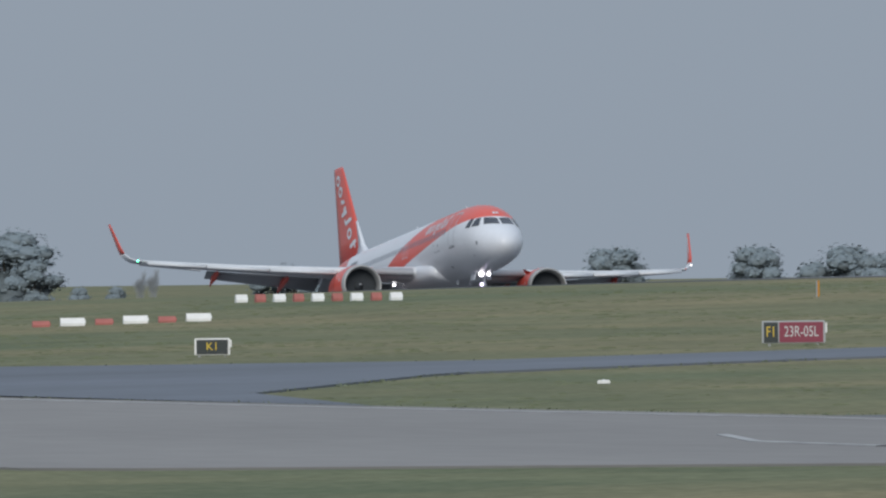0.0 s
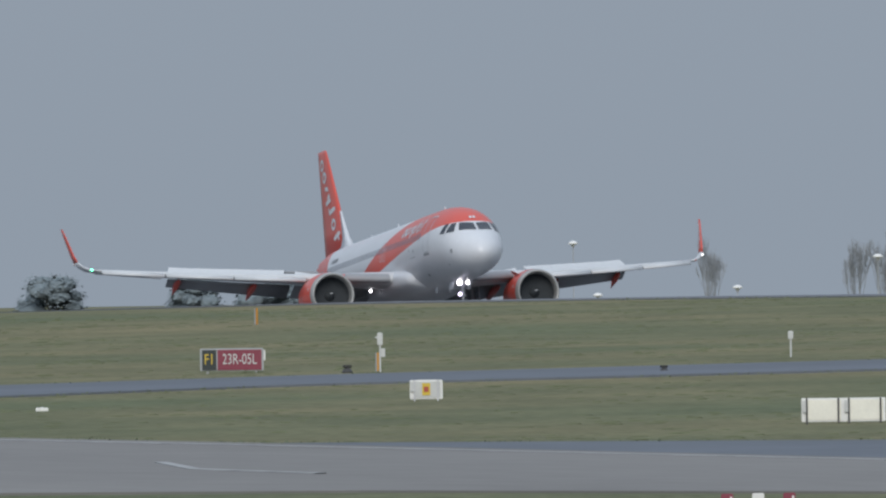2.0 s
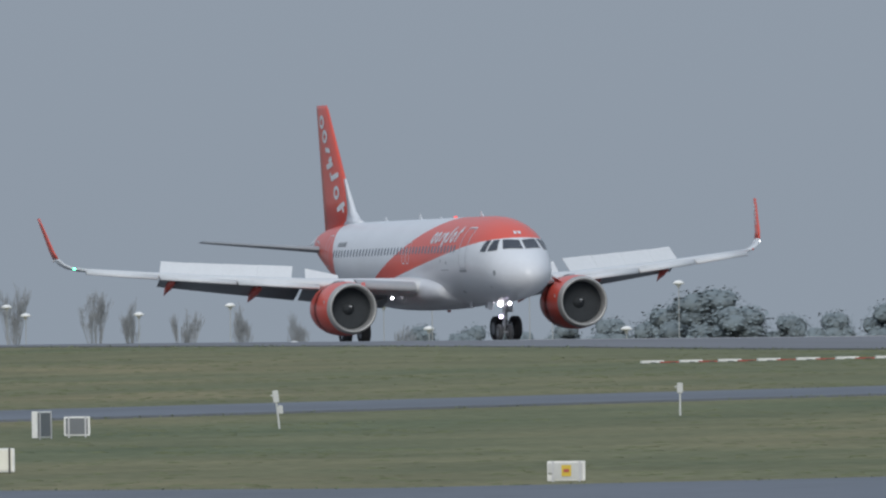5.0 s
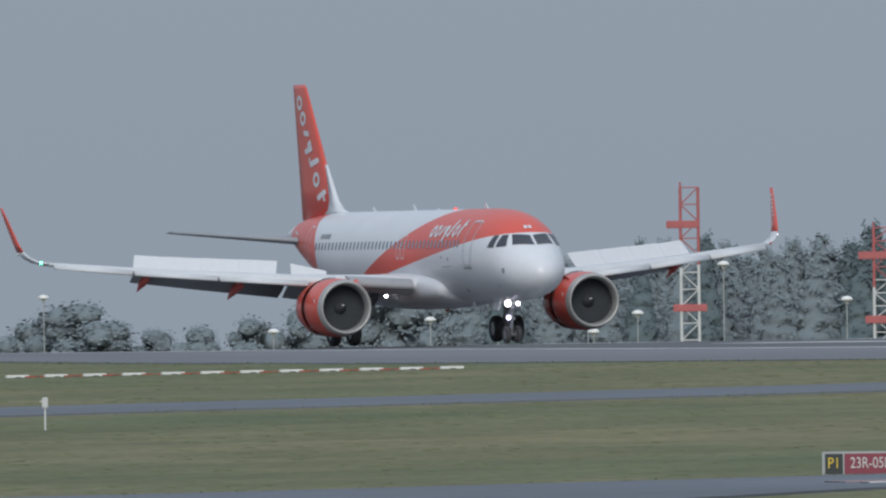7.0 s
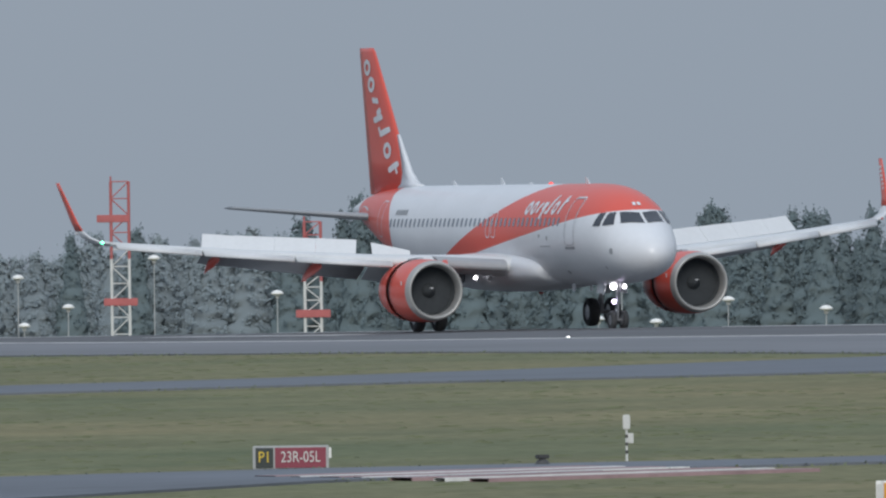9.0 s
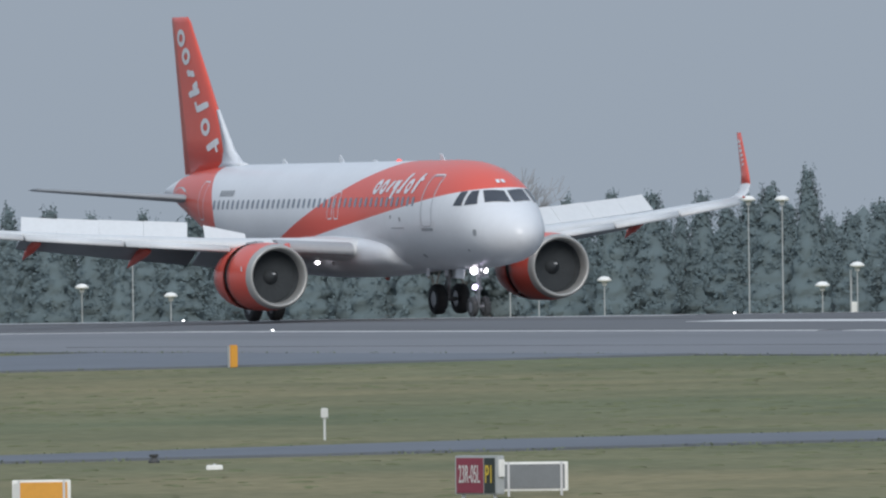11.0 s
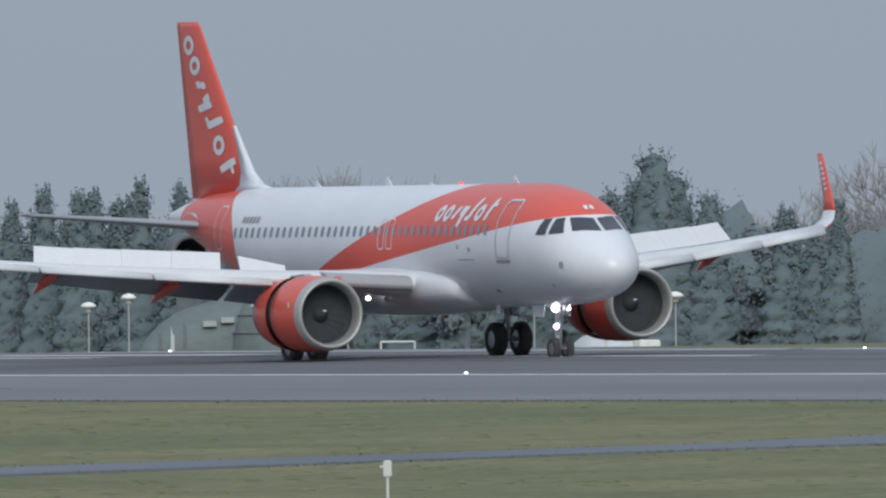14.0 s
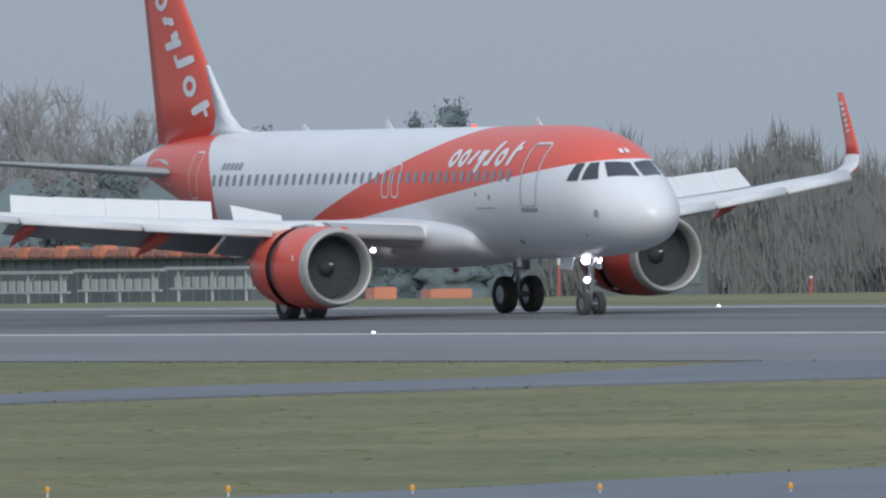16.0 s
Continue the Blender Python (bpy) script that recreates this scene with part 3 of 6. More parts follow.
def build_engine(root, sg):
    cy, cz = sg * 5.75, 1.74
    c = (0, cy, cz)
    X = fx(10.95)
    lip = [(X - 0.55, 0.985), (X - 0.25, 1.0), (X - 0.07, 1.05), (X, 1.105), (X - 0.03, 1.155), (X - 0.14, 1.20), (X - 0.36, 1.238)]
    nac = part("nacelle", lathe([(X - 0.36, 1.238), (X - 0.8, 1.278), (X - 1.3, 1.295), (X - 1.9, 1.29), (X - 2.25, 1.275), (X - 2.25, 1.2), (X - 1.2, 1.05), (X - 0.6, 1.0)], "x", 56, c), ORANGE, root, "orange engine cowling", smooth=True)
    part("inlet_lip", lathe(lip, "x", 56, c), LIPMETAL, nac, "bare grey metal inlet lip", smooth=True)
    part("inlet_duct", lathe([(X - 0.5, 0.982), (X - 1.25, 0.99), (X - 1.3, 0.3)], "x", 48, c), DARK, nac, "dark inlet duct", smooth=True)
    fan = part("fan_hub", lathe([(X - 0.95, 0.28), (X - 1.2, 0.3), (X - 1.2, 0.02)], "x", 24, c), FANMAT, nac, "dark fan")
    for k in range(18):
        a = k * 2 * math.pi / 18
        blade = bmesh.new()
        q = [(0.0, 0.28, a - 0.2), (-0.025, 0.28, a + 0.24), (-0.02, 0.975, a + 0.36), (0.008, 0.975, a - 0.06)]
        blade.faces.new([blade.verts.new((X - 0.95 + u, cy + r * math.cos(b), cz + r * math.sin(b))) for u, r, b in q])
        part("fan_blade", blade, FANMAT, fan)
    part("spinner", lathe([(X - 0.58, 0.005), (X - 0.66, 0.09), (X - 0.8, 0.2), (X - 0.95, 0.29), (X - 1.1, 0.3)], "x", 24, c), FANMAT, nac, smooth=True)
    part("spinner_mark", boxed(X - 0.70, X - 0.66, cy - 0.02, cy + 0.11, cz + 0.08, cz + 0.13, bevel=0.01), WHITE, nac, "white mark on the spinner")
    # A near-black sleeve stands in for the shade inside the opening.
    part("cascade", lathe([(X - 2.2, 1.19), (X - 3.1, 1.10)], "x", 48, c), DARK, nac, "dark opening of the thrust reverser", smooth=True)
    part("core_nozzle", lathe([(X - 2.6, 0.8), (X - 3.9, 0.66), (X - 4.7, 0.5), (X - 4.7, 0.42), (X - 4.2, 0.4), (X - 5.3, 0.03)], "x", 32, c), STEEL, nac, "metal exhaust nozzle and plug", smooth=True)
    sleeve = part("reverser_sleeve", lathe([(-2.26, 1.275), (-2.8, 1.235), (-3.4, 1.14), (-3.9, 1.02), (-3.9, 0.99), (-3.2, 1.06), (-2.4, 1.17)], "x", 56), ORANGE, root, "orange reverser sleeve that slides aft", smooth=True)
    SLEEVES.append((sleeve, (X, cy, cz)))
    # pylon, strake, mark
    bm = loft([[(X - 1.6, cy - 0.16, cz + 1.22), (X - 5.4, cy - 0.1, 2.4), (X - 5.4, cy + 0.1, 2.4), (X - 1.6, cy + 0.16, cz + 1.22)],
               [(X - 2.0, cy - 0.12, cz + 1.36), (X - 5.6, cy - 0.1, 2.9), (X - 5.6, cy + 0.1, 2.9), (X - 2.0, cy + 0.12, cz + 1.36)]])
    part("pylon", bm, GREYDARK, root, "grey engine pylon")
    inb = -sg
    p0 = Vector((X - 0.9, cy + inb * 1.29 * math.cos(radians(50)), cz + 1.29 * math.sin(radians(50))))
    bm = bmesh.new()
    q = [p0, p0 + Vector((-1.0, 0, 0)), p0 + Vector((-1.0, inb * 0.2, 0.24)), p0 + Vector((-0.6, inb * 0.2, 0.24))]
    off = Vector((0, 0.02, -0.015))
    loft([[v + off for v in q], [v - off for v in q]], bm=bm)
    part("strake", bm, ORANGE, nac)
    part("cowl_label", box(bmesh.new(), X - 0.78, X - 0.68, cy - 1.262, cy - 1.25, cz + 0.25, cz + 0.42), WHITE, nac)


def wheel(parent, x, y, z, r, w, name="wheel"):
    k = part(name, lathe([(-w / 2, r * 0.55), (-w / 2, r * 0.86), (-w * 0.38, r * 0.97), (-w * 0.2, r), (w * 0.2, r), (w * 0.38, r * 0.97), (w / 2, r * 0.86), (w / 2, r * 0.55)], "y", 32, (x, y, z)), RUBBER, parent, "black rubber tyre", smooth=True)
    part("rim", lathe([(-w * 0.42, 0.02), (-w * 0.36, r * 0.25), (-w * 0.46, r * 0.5), (-w * 0.4, r * 0.56), (w * 0.4, r * 0.56), (w * 0.46, r * 0.5), (w * 0.36, r * 0.25), (w * 0.42, 0.02)], "y", 24, (x, y, z)), STEEL, k, "grey metal wheel rim", smooth=True)


def build_gear(root):
    bm = bmesh.new()
    xn = fx(5.07)
    rod(bm, (xn, 0, 0.38), (xn + 0.05, 0, 1.2), 0.055, seg=12)
    rod(bm, (xn + 0.05, 0, 1.15), (xn + 0.15, 0, 2.1), 0.095, seg=12)
    rod(bm, (xn, -0.28, 0.38), (xn, 0.28, 0.38), 0.06, seg=12)
    rod(bm, (xn + 0.1, 0, 1.5), (xn + 1.0, 0, 2.0), 0.045, seg=8)
    rod(bm, (xn + 0.02, -0.34, 1.72), (xn + 0.02, 0.34, 1.72), 0.04, seg=8)
    rod(bm, (xn - 0.02, 0.0, 0.5), (xn - 0.28, 0, 0.85), 0.03, seg=6)
    rod(bm, (xn - 0.28, 0.0, 0.85), (xn + 0.0, 0, 1.15), 0.03, seg=6)
    box(bm, xn - 0.02, xn + 0.12, -0.14, 0.14, 1.02, 1.14, bevel=0.02)
    gear = part("nose_gear", bm, STEEL, root, "grey steel nose undercarriage leg")
    for y in (-0.25, 0.25):
        wheel(gear, xn, y, 0.385, 0.385, 0.22)
        part("gear_door", loft([[(xn - 0.2, y * 1.8, 1.86), (xn - 1.1, y * 1.8, 1.86), (xn - 1.1, y * 2.0, 1.50), (xn - 0.25, y * 2.0, 1.45)], [(xn - 0.2, y * 1.8 + 0.03, 1.86), (xn - 1.1, y * 1.8 + 0.03, 1.86), (xn - 1.1, y * 2.0 + 0.03, 1.50), (xn - 0.25, y * 2.0 + 0.03, 1.45)]]), WHITE, gear)
    for y, z, r, mt in ((-0.22, 1.74, 0.13, LAMPW), (0.25, 1.74, 0.09, LAMPW), (-0.2, 1.13, 0.10, LAMPV)):
        part("taxi_lamp", lathe([(0.0, 0.0), (0.02, r * 0.7), (0.0, r), (-0.1, r * 0.7), (-0.14, 0)], "x", 18, (xn + 0.16, y, z)), mt, gear, "lit lamp on the nose leg")
    for sg in (-1, 1):
        bm = bmesh.new()
        y = sg * 3.795
        rod(bm, (0, y, 0.585), (0.05, y, 1.5), 0.085, seg=12)
        rod(bm, (0.05, y, 1.4), (0.1, sg * 3.65, 2.75), 0.15, seg=12)
        rod(bm, (0, y - 0.5, 0.585), (0, y + 0.5, 0.585), 0.08, seg=12)
        rod(bm, (0.08, sg * 3.7, 1.75), (0.1, sg * 2.0, 2.3), 0.06, seg=8)
        rod(bm, (-0.08, y, 0.7), (-0.4, y, 1.05), 0.05, seg=6)
        rod(bm, (-0.4, y, 1.05), (-0.02, y, 1.5), 0.05, seg=6)
        gear = part("main_gear", bm, STEEL, root, "grey steel main undercarriage leg")
        for d in (-0.46, 0.46):
            wheel(gear, 0, y + d, 0.585, 0.585, 0.43)
        part("leg_door", boxed(-0.55, 0.45, y + sg * 0.2, y + sg * 0.25, 1.35, 2.7, bevel=0.02), WHITE, gear)


def bar_letters(root, name, label, s0, s1, z0, z1, count, slant=0.25, material=None, sides=(-1, 1)):
    """Plain blocks where the side carries writing."""
    pitch = (s1 - s0) / count
    for side in sides:
        for k in range(count):
            s = s0 + pitch * (k + 0.5)
            bm = oval(s, (z0 + z1) / 2, pitch * 0.78, z1 - z0, side, 0.014, slant, 16, 0.5)
            part(name, bm, material or WHITE, root, label)


# plain rings and bars, (along, across): a ring has its centre and half sizes, a bar its ends
EMBLEM = [("ring", 0.32, 0.28, 0.29, 0.31), ("ring", 1.00, 0.28, 0.28, 0.31), ("bar", 1.48, 0.06, 1.62, 0.30), ("bar", 1.66, 0.28, 1.82, 0.52), ("bar", 2.06, -0.22, 2.46, 0.54), ("bar", 2.12, 0.18, 2.20, 0.54),
          ("bar", 2.78, 0.00, 3.18, 0.82), ("bar", 2.62, 0.00, 2.68, 0.16), ("ring", 3.62, 0.28, 0.29, 0.31), ("bar", 4.22, 0.00, 4.52, 0.80), ("bar", 4.62, 0.50, 4.66, 0.62)]


def mark_mesh(shape, lay, width):
    """One plain shape of the emblem, laid on a surface by lay(along, across)."""
    bm = bmesh.new()
    if shape[0] == "ring":
        cu, cv, ru, rv = shape[1:]
        loops = [[bm.verts.new(lay(cu + (ru - d) * math.cos(a) + 0.28 * (rv - d) * math.sin(a), cv + (rv - d) * math.sin(a))) for a in [k * math.pi / 12 for k in range(24)]] for d in (0, width)]
        for k in range(24):
            bm.faces.new((loops[0][k], loops[0][(k + 1) % 24], loops[1][(k + 1) % 24], loops[1][k]))
    else:
        u0, v0, u1, v1 = shape[1:]
        rows = []
        for k in range(7):
            f = k / 6
            w = width * (0.75 if k in (0, 6) else 1.0) * 0.72
            u, v = u0 + (u1 - u0) * f, v0 + (v1 - v0) * f
            rows.append([bm.verts.new(lay(u - w, v)), bm.verts.new(lay(u + w, v))])
        for p, q in zip(rows, rows[1:]):
            bm.faces.new((p[0], p[1], q[1], q[0]))
    return bm


def build_airliner():
    root = thing("airliner", Matrix.Identity(4), "white and orange twin-engine airliner with lowered flaps, braking on the runway", "airliner")
    paint = livery()
    st = [0.0, 0.03, 0.07, 0.12, 0.2, 0.3, 0.4, 0.55, 0.7, 0.9, 1.1, 1.3, 1.55, 1.8, 2.05, 2.3, 2.55, 2.8, 3.1, 3.4, 3.8, 4.2, 4.7, 5.2, 5.8, 6.5] + [7 + k for k in range(17)] + [24.0, 25, 26, 27.2, 28.5, 29.7, 31, 32.2, 33.5, 34.5, 35.5, 36.3, 37.0, 37.4, 37.57]

    def smooth_fus(s):
        k = [fus(max(0, min(37.57, s + d))) for d in (-0.18, 0, 0.18)] if 0.5 < s < 36 else [fus(s)]
        v = [sum(q[i] for q in k) / len(k) for i in range(3)]
        if s < 0.5:
            f = math.sqrt(max(s, 0.002) / 0.5)
            e = fus(0.5)
            v = [3.02 + (e[0] - 3.02) * f, 3.02 + (e[1] - 3.02) * f, e[2] * f]
        return v
    secs = []
    for s in st:
        top, bot, w = smooth_fus(s)
        c, h = (top + bot) / 2, (top - bot) / 2
        secs.append([Vector((fx(s), -w * math.cos(a), c + h * math.sin(a))) for a in [k * 2 * math.pi / 64 for k in range(64)]])
    body = part("fuselage", loft(secs), paint, root, "white fuselage with an orange band and orange tail", smooth=True)
    # belly fairing
    secs = []
    for k in range(29):
        f = (1 - math.cos(math.pi * k / 28)) / 2
        s = 9.8 + f * 12.7
        e = math.sin(math.pi * f) ** 0.24 if 0 < f < 1 else 0.03
        w, zt, zb = 1.35 + 0.93 * e, 2.5 + 0.98 * e, 2.25 - 0.72 * e
        secs.append([Vector((fx(s), -w * math.copysign(abs(math.cos(a)) ** 0.8, math.cos(a)), (zt + zb) / 2 + (zt - zb) / 2 * math.copysign(abs(math.sin(a)) ** 0.8, math.sin(a)))) for a in [j * 2 * math.pi / 40 for j in range(40)]])
    part("belly_fairing", loft(secs), WHITE, root, "white wing-to-body fairing", smooth=True)
    for sg in (-1, 1):
        build_wing(root, sg)
        build_spoilers(root, sg)
        build_engine(root, sg)
        secs = []
        for y, le, ch, z, th in ((0.4, 31.6, 3.8, 4.62, 0.36), (1.2, 32.1, 3.5, 4.68, 0.32), (6.22, 35.0, 1.55, 5.20, 0.13)):
            secs.append(airfoil((fx(le), sg * y, z), ch, th))
        # Tailplane is seen from below; its dark grey stands in for that shade.
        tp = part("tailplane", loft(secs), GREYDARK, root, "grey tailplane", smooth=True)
        part("tailplane_root_plate", oval(33.5, 4.62, 2.9, 1.05, sg, 0.01, n=20, power=0.9), GREYWING, root)
    build_gear(root)
    # fin
    secs = []
    for z, le, te, th in ((5.6, 29.9, 35.6, 0.5), (7.0, 31.0, 35.8, 0.42), (9.3, 32.75, 36.15, 0.3), (11.55, 34.5, 36.5, 0.17), (11.74, 34.75, 36.5, 0.1)):
        ch = te - le
        prof = [0, 0.02, 0.08, 0.2, 0.4, 0.65, 0.85, 1.0]
        t = [0, 0.2, 0.36, 0.48, 0.5, 0.36, 0.18, 0.02]
        secs.append([Vector((fx(le + u * ch), -h * th, z)) for u, h in zip(prof, t)] + [Vector((fx(le + u * ch), h * th, z)) for u, h in list(zip(prof, t))[::-1][:-1]])
    fin = part("fin", loft(secs), ORANGE, root, "orange fin with white emblem shapes", smooth=True)
    secs = []
    for z, le, te, th in ((5.85, 28.1, 31.0, 0.42), (6.05, 29.4, 30.9, 0.27), (6.5, 30.22, 30.95, 0.18), (7.4, 31.08, 31.4, 0.11), (8.1, 31.7, 31.85, 0.06)):
        secs.append([Vector((fx(le), 0, z)), Vector((fx(le + 0.25 * (te - le)), -th * 0.7, z)), Vector((fx(te), -th, z)), Vector((fx(te), th, z)), Vector((fx(le + 0.25 * (te - le)), th * 0.7, z))])
    part("dorsal_fillet", loft(secs), WHITE, root, "white fillet ahead of the fin", smooth=True)
    # plain white emblem shapes that run down the fin towards its foot
    FZ, FLE, FTE, FTH = (5.6, 7.0, 9.3, 11.55), (29.9, 31.0, 32.75, 34.5), (35.6, 35.8, 36.15, 36.5), (0.5, 0.42, 0.3, 0.17)
    for sg in (-1, 1):
        def on_fin(u, v):
            s, z = 35.91 - 0.790 * u - 1.15 * v, 11.04 - 1.057 * u + 0.80 * v
            le, te, th = (float(np.interp(z, FZ, k)) for k in (FLE, FTE, FTH))
            return Vector((fx(s), sg * (th * float(np.interp((s - le) / (te - le), [0, 0.02, 0.08, 0.2, 0.4, 0.65, 0.85, 1.0], [0, 0.2, 0.36, 0.48, 0.5, 0.36, 0.18, 0.02])) + 0.02), z))
        for shape in EMBLEM:
            part("fin_mark", mark_mesh(shape, on_fin, 0.16), WHITE, fin, "plain white emblem shape")
    # cockpit glazing
    for side in (-1, 1):
        for q in ([(2.00, 4.27), (2.54, 4.24), (2.60, 4.75), (2.37, 4.77)], [(2.68, 4.23), (3.17, 4.23), (3.03, 4.74), (2.73, 4.76)]):
            part("cockpit_window", patch(q, side, 0.022), GLASSD, body, "dark cockpit window")
    for side in (-1, 1):
        bm = bmesh.new()
        g = []
        for i in range(5):
            row = []
            for j in range(5):
                u, v = i / 4, j / 4
                s = (1 - v) * (1.32 + 0.50 * u ** 1.4) + v * (1.97 + 0.31 * u ** 1.4)
                w = (1 - v) * (0.07 + 0.86 * u) + v * (0.06 + 0.73 * u)
                top, bot, hw = fus(s)
                c, h = (top + bot) / 2, (top - bot) / 2
                w = min(w, hw * 0.985)
                z = c + h * math.sqrt(max(0.0, 1 - (w / hw) ** 2))
                row.append(bm.verts.new((fx(s) + 0.016, side * w, z + 0.022)))
            g.append(row)
        for i in range(4):
            for j in range(4):
                bm.faces.new((g[i][j], g[i + 1][j], g[i + 1][j + 1], g[i][j + 1]))
        part("windscreen", bm, GLASSD, body, "dark windscreen pane", smooth=True)
    # cabin windows, doors and exits
    for side in (-1, 1):
        for k in range(40):
            s = 6.67 + k * 0.5425
            part("cabin_window", oval(s, 4.43, 0.24, 0.36, side, 0.012), CABIN, body)
        for s0, s1, z0, z1 in ((4.76, 5.86, 3.40, 5.42), (14.30, 14.82, 3.80, 4.86), (14.98, 15.50, 3.80, 4.86), (29.3, 30.1, 3.85, 5.35)):
            part("door_outline", outline(s0, s1, z0, z1, side), WHITE, body, "white outline of a cabin door")
        part("door_seam", outline(4.82, 5.80, 3.46, 5.36, side, 0.028, 0.013), GREYDARK, body, "fine grey door seam")
        part("door_sill", patch([(4.80, 3.31), (5.84, 3.31), (5.84, 3.42), (4.80, 3.42)], side, 0.014), GREYDARK, body)
        for s, z, w, h in ((1.70, 3.21, 0.20, 0.24), (7.95, 3.77, 0.16, 0.16), (8.88, 3.86, 0.14, 0.14), (2.6, 2.55, 0.1, 0.1), (6.92, 2.37, 0.3, 0.14)):
            part("skin_port", oval(s, z, w, h, side, 0.012), GREYDARK, body)
        part("skin_panel_line", patch([(7.6, 3.42), (8.9, 3.42), (8.9, 3.45), (7.6, 3.45)], side, 0.012), GREYDARK, body)
    for side in (-1, 1):                       # plain white shapes where the band carries its emblem
        for shape in EMBLEM:
            bm = mark_mesh(shape, lambda u, v: side_point(11.15 - u * 0.98 if side < 0 else 6.25 + u * 0.98, 4.74 + v * 0.90, side, 0.016), 0.18)
            part("fuselage_mark", bm, WHITE, body, "plain white emblem shape")
    bar_letters(body, "registration_mark", "small grey lettering bar", 25.85, 27.45, 4.75, 4.98, 5, 0.1, GREYDARK)
    for k in (-1, 1):
        bm = bmesh.new()
        g = [[bm.verts.new((fx(q) + 0.012, k * 0.10 + w, fus(q)[1] + (fus(q)[0] - fus(q)[1]) * (0.5 + 0.5 * math.sqrt(1 - ((k * 0.10 + w) / fus(q)[2]) ** 2)) + 0.02)) for w in (-0.07, 0.0, 0.07)] for q in (2.38, 2.48, 2.58)]
        for i in (0, 1):
            for j in (0, 1):
                bm.faces.new((g[i][j], g[i][j + 1], g[i + 1][j + 1], g[i + 1][j]))
        part("nose_mark", bm, WHITE, body, "small white lettering bar")
    # aerials and beacon on the crown
    for s, h in ((8.0, 0.26), (14.9, 0.08), (18.5, 0.28), (24.5, 0.2)):
        bm = loft([[(fx(s), -0.02, 5.92), (fx(s + 0.5), -0.015, 5.92), (fx(s + 0.5), 0.015, 5.92), (fx(s), 0.02, 5.92)], [(fx(s + 0.38), -0.012, 5.94 + h), (fx(s + 0.55), -0.01, 5.94 + h), (fx(s + 0.55), 0.01, 5.94 + h), (fx(s + 0.38), 0.012, 5.94 + h)]])
        part("aerial", bm, WHITE, body, "white blade aerial")
    bm = lathe([(5.93, 0.11), (5.97, 0.1), (6.02, 0.05), (6.03, 0.005)], "z", 16, (fx(12.8), 0, 0))
    part("beacon", bm, BEACON, body, "red anti-collision beacon", smooth=True)
    part("belly_beacon", lathe([(1.52, 0.11), (1.48, 0.1), (1.42, 0.05), (1.41, 0.005)], "z", 16, (fx(14.4), 0, 0)), PLASTICR, body, "red anti-collision beacon under the belly", smooth=True)
    for y, z in ((-0.45, 1.85), (0.3, 1.84)):
        part("belly_aerial", boxed(fx(9.2), fx(8.9), y - 0.015, y + 0.015, z - 0.28, z + 0.05), WHITE, body)
    return root


airliner = build_airliner()

# seconds, place along the runway, height, nose up, heading, bank
ROLL_OUT = [(0, -1283.36, -4.92, 6.64, 1.59, -1.60),
            (0.5, -1253.90, -4.57, 6.22, 0.65, -0.47),
            (1, -1224.55, -4.20, 5.87, -0.54, -0.37),
            (1.5, -1195.44, -3.89, 6.10, -1.72, -0.12),
            (2, -1167.16, -3.51, 5.03, -2.18, 0.21),
            (2.5, -1139.67, -3.15, 3.88, -2.47, 0.40),
            (3, -1112.95, -2.80, 1.86, -2.53, 0.67),
            (3.5, -1086.87, -2.44, 0.67, -2.28, 0.90),
            (4, -1061.79, -1.97, 0.69, -2.31, 0.92),
            (4.2, -1051.79, -1.75, 0.62, -2.31, 0.93),
            (6.3, -954.57, -0.83, 0.38, -2.33, 0.83),
            (6.5, -946.01, -0.77, 0.31, -2.36, 0.82),
            (7, -924.83, -0.62, 0.09, -2.54, 0.82),
            (7.5, -903.87, -0.57, 0.15, -2.42, 0.95),
            (8, -883.93, -0.46, -0.01, -2.52, 0.96),
            (8.2, -876.18, -0.41, -0.15, -2.60, 0.90),
            (10.3, -798.13, -0.15, 0.05, -2.21, 1.27),
            (10.5, -790.95, -0.09, 0.14, -2.20, 1.23),
            (11, -773.12, 0.00, 0.04, -2.24, 1.29),
            (11.5, -755.09, 0.06, -0.08, -2.36, 1.27),
            (12, -737.30, 0.04, -0.03, -2.42, 1.27),
            (12.5, -719.82, 0.00, -0.12, -2.45, 1.19),
            (13, -702.41, 0.00, -0.18, -2.64, 1.18),
            (13.5, -685.26, -0.03, -0.14, -2.69, 1.17),
            (14, -668.38, -0.08, -0.09, -2.68, 1.18),
            (14.5, -651.76, -0.10, 0.00, -2.76, 1.21),
            (15, -635.40, -0.08, 0.08, -2.52, 1.29),
            (15.5, -619.05, -0.07, 0.02, -2.49, 1.27),
            (16, -602.88, -0.08, 0.02, -2.80, 1.35),]


def motions():
    walk(airliner, [(t, pose(x - 17.71, MID, z, b, -p, h)) for t, x, z, p, h, b in ROLL_OUT])
    for ob, m, sgn in SPOILERS:
        walk(ob, [(t, m @ pose(0, 0, 0, a * sgn, 0, 0)) for t, a in ((0, 0), (1.2, 0), (1.6, 16), (2.0, 33), (2.5, 43), (3.0, 48), (16, 48))])
    for ob, (x, y, z) in SLEEVES:
        walk(ob, [(t, pose(x - d, y, z)) for t, d in ((0, 0), (3.0, 0), (4.2, 0.06), (6.0, 0.34), (7.5, 0.40), (16, 0.40))])


# ---------------------------------------------------------------- runway markings and lights
def line(name, x0, x1, y0, y1, material=None, parent=None, lift=0.066):
    return drape(name, [(x0, y0), (x1, y0)], [(x0, y1), (x1, y1)], material or LINEW, lift, "", "", step=6, across=1, parent=parent)


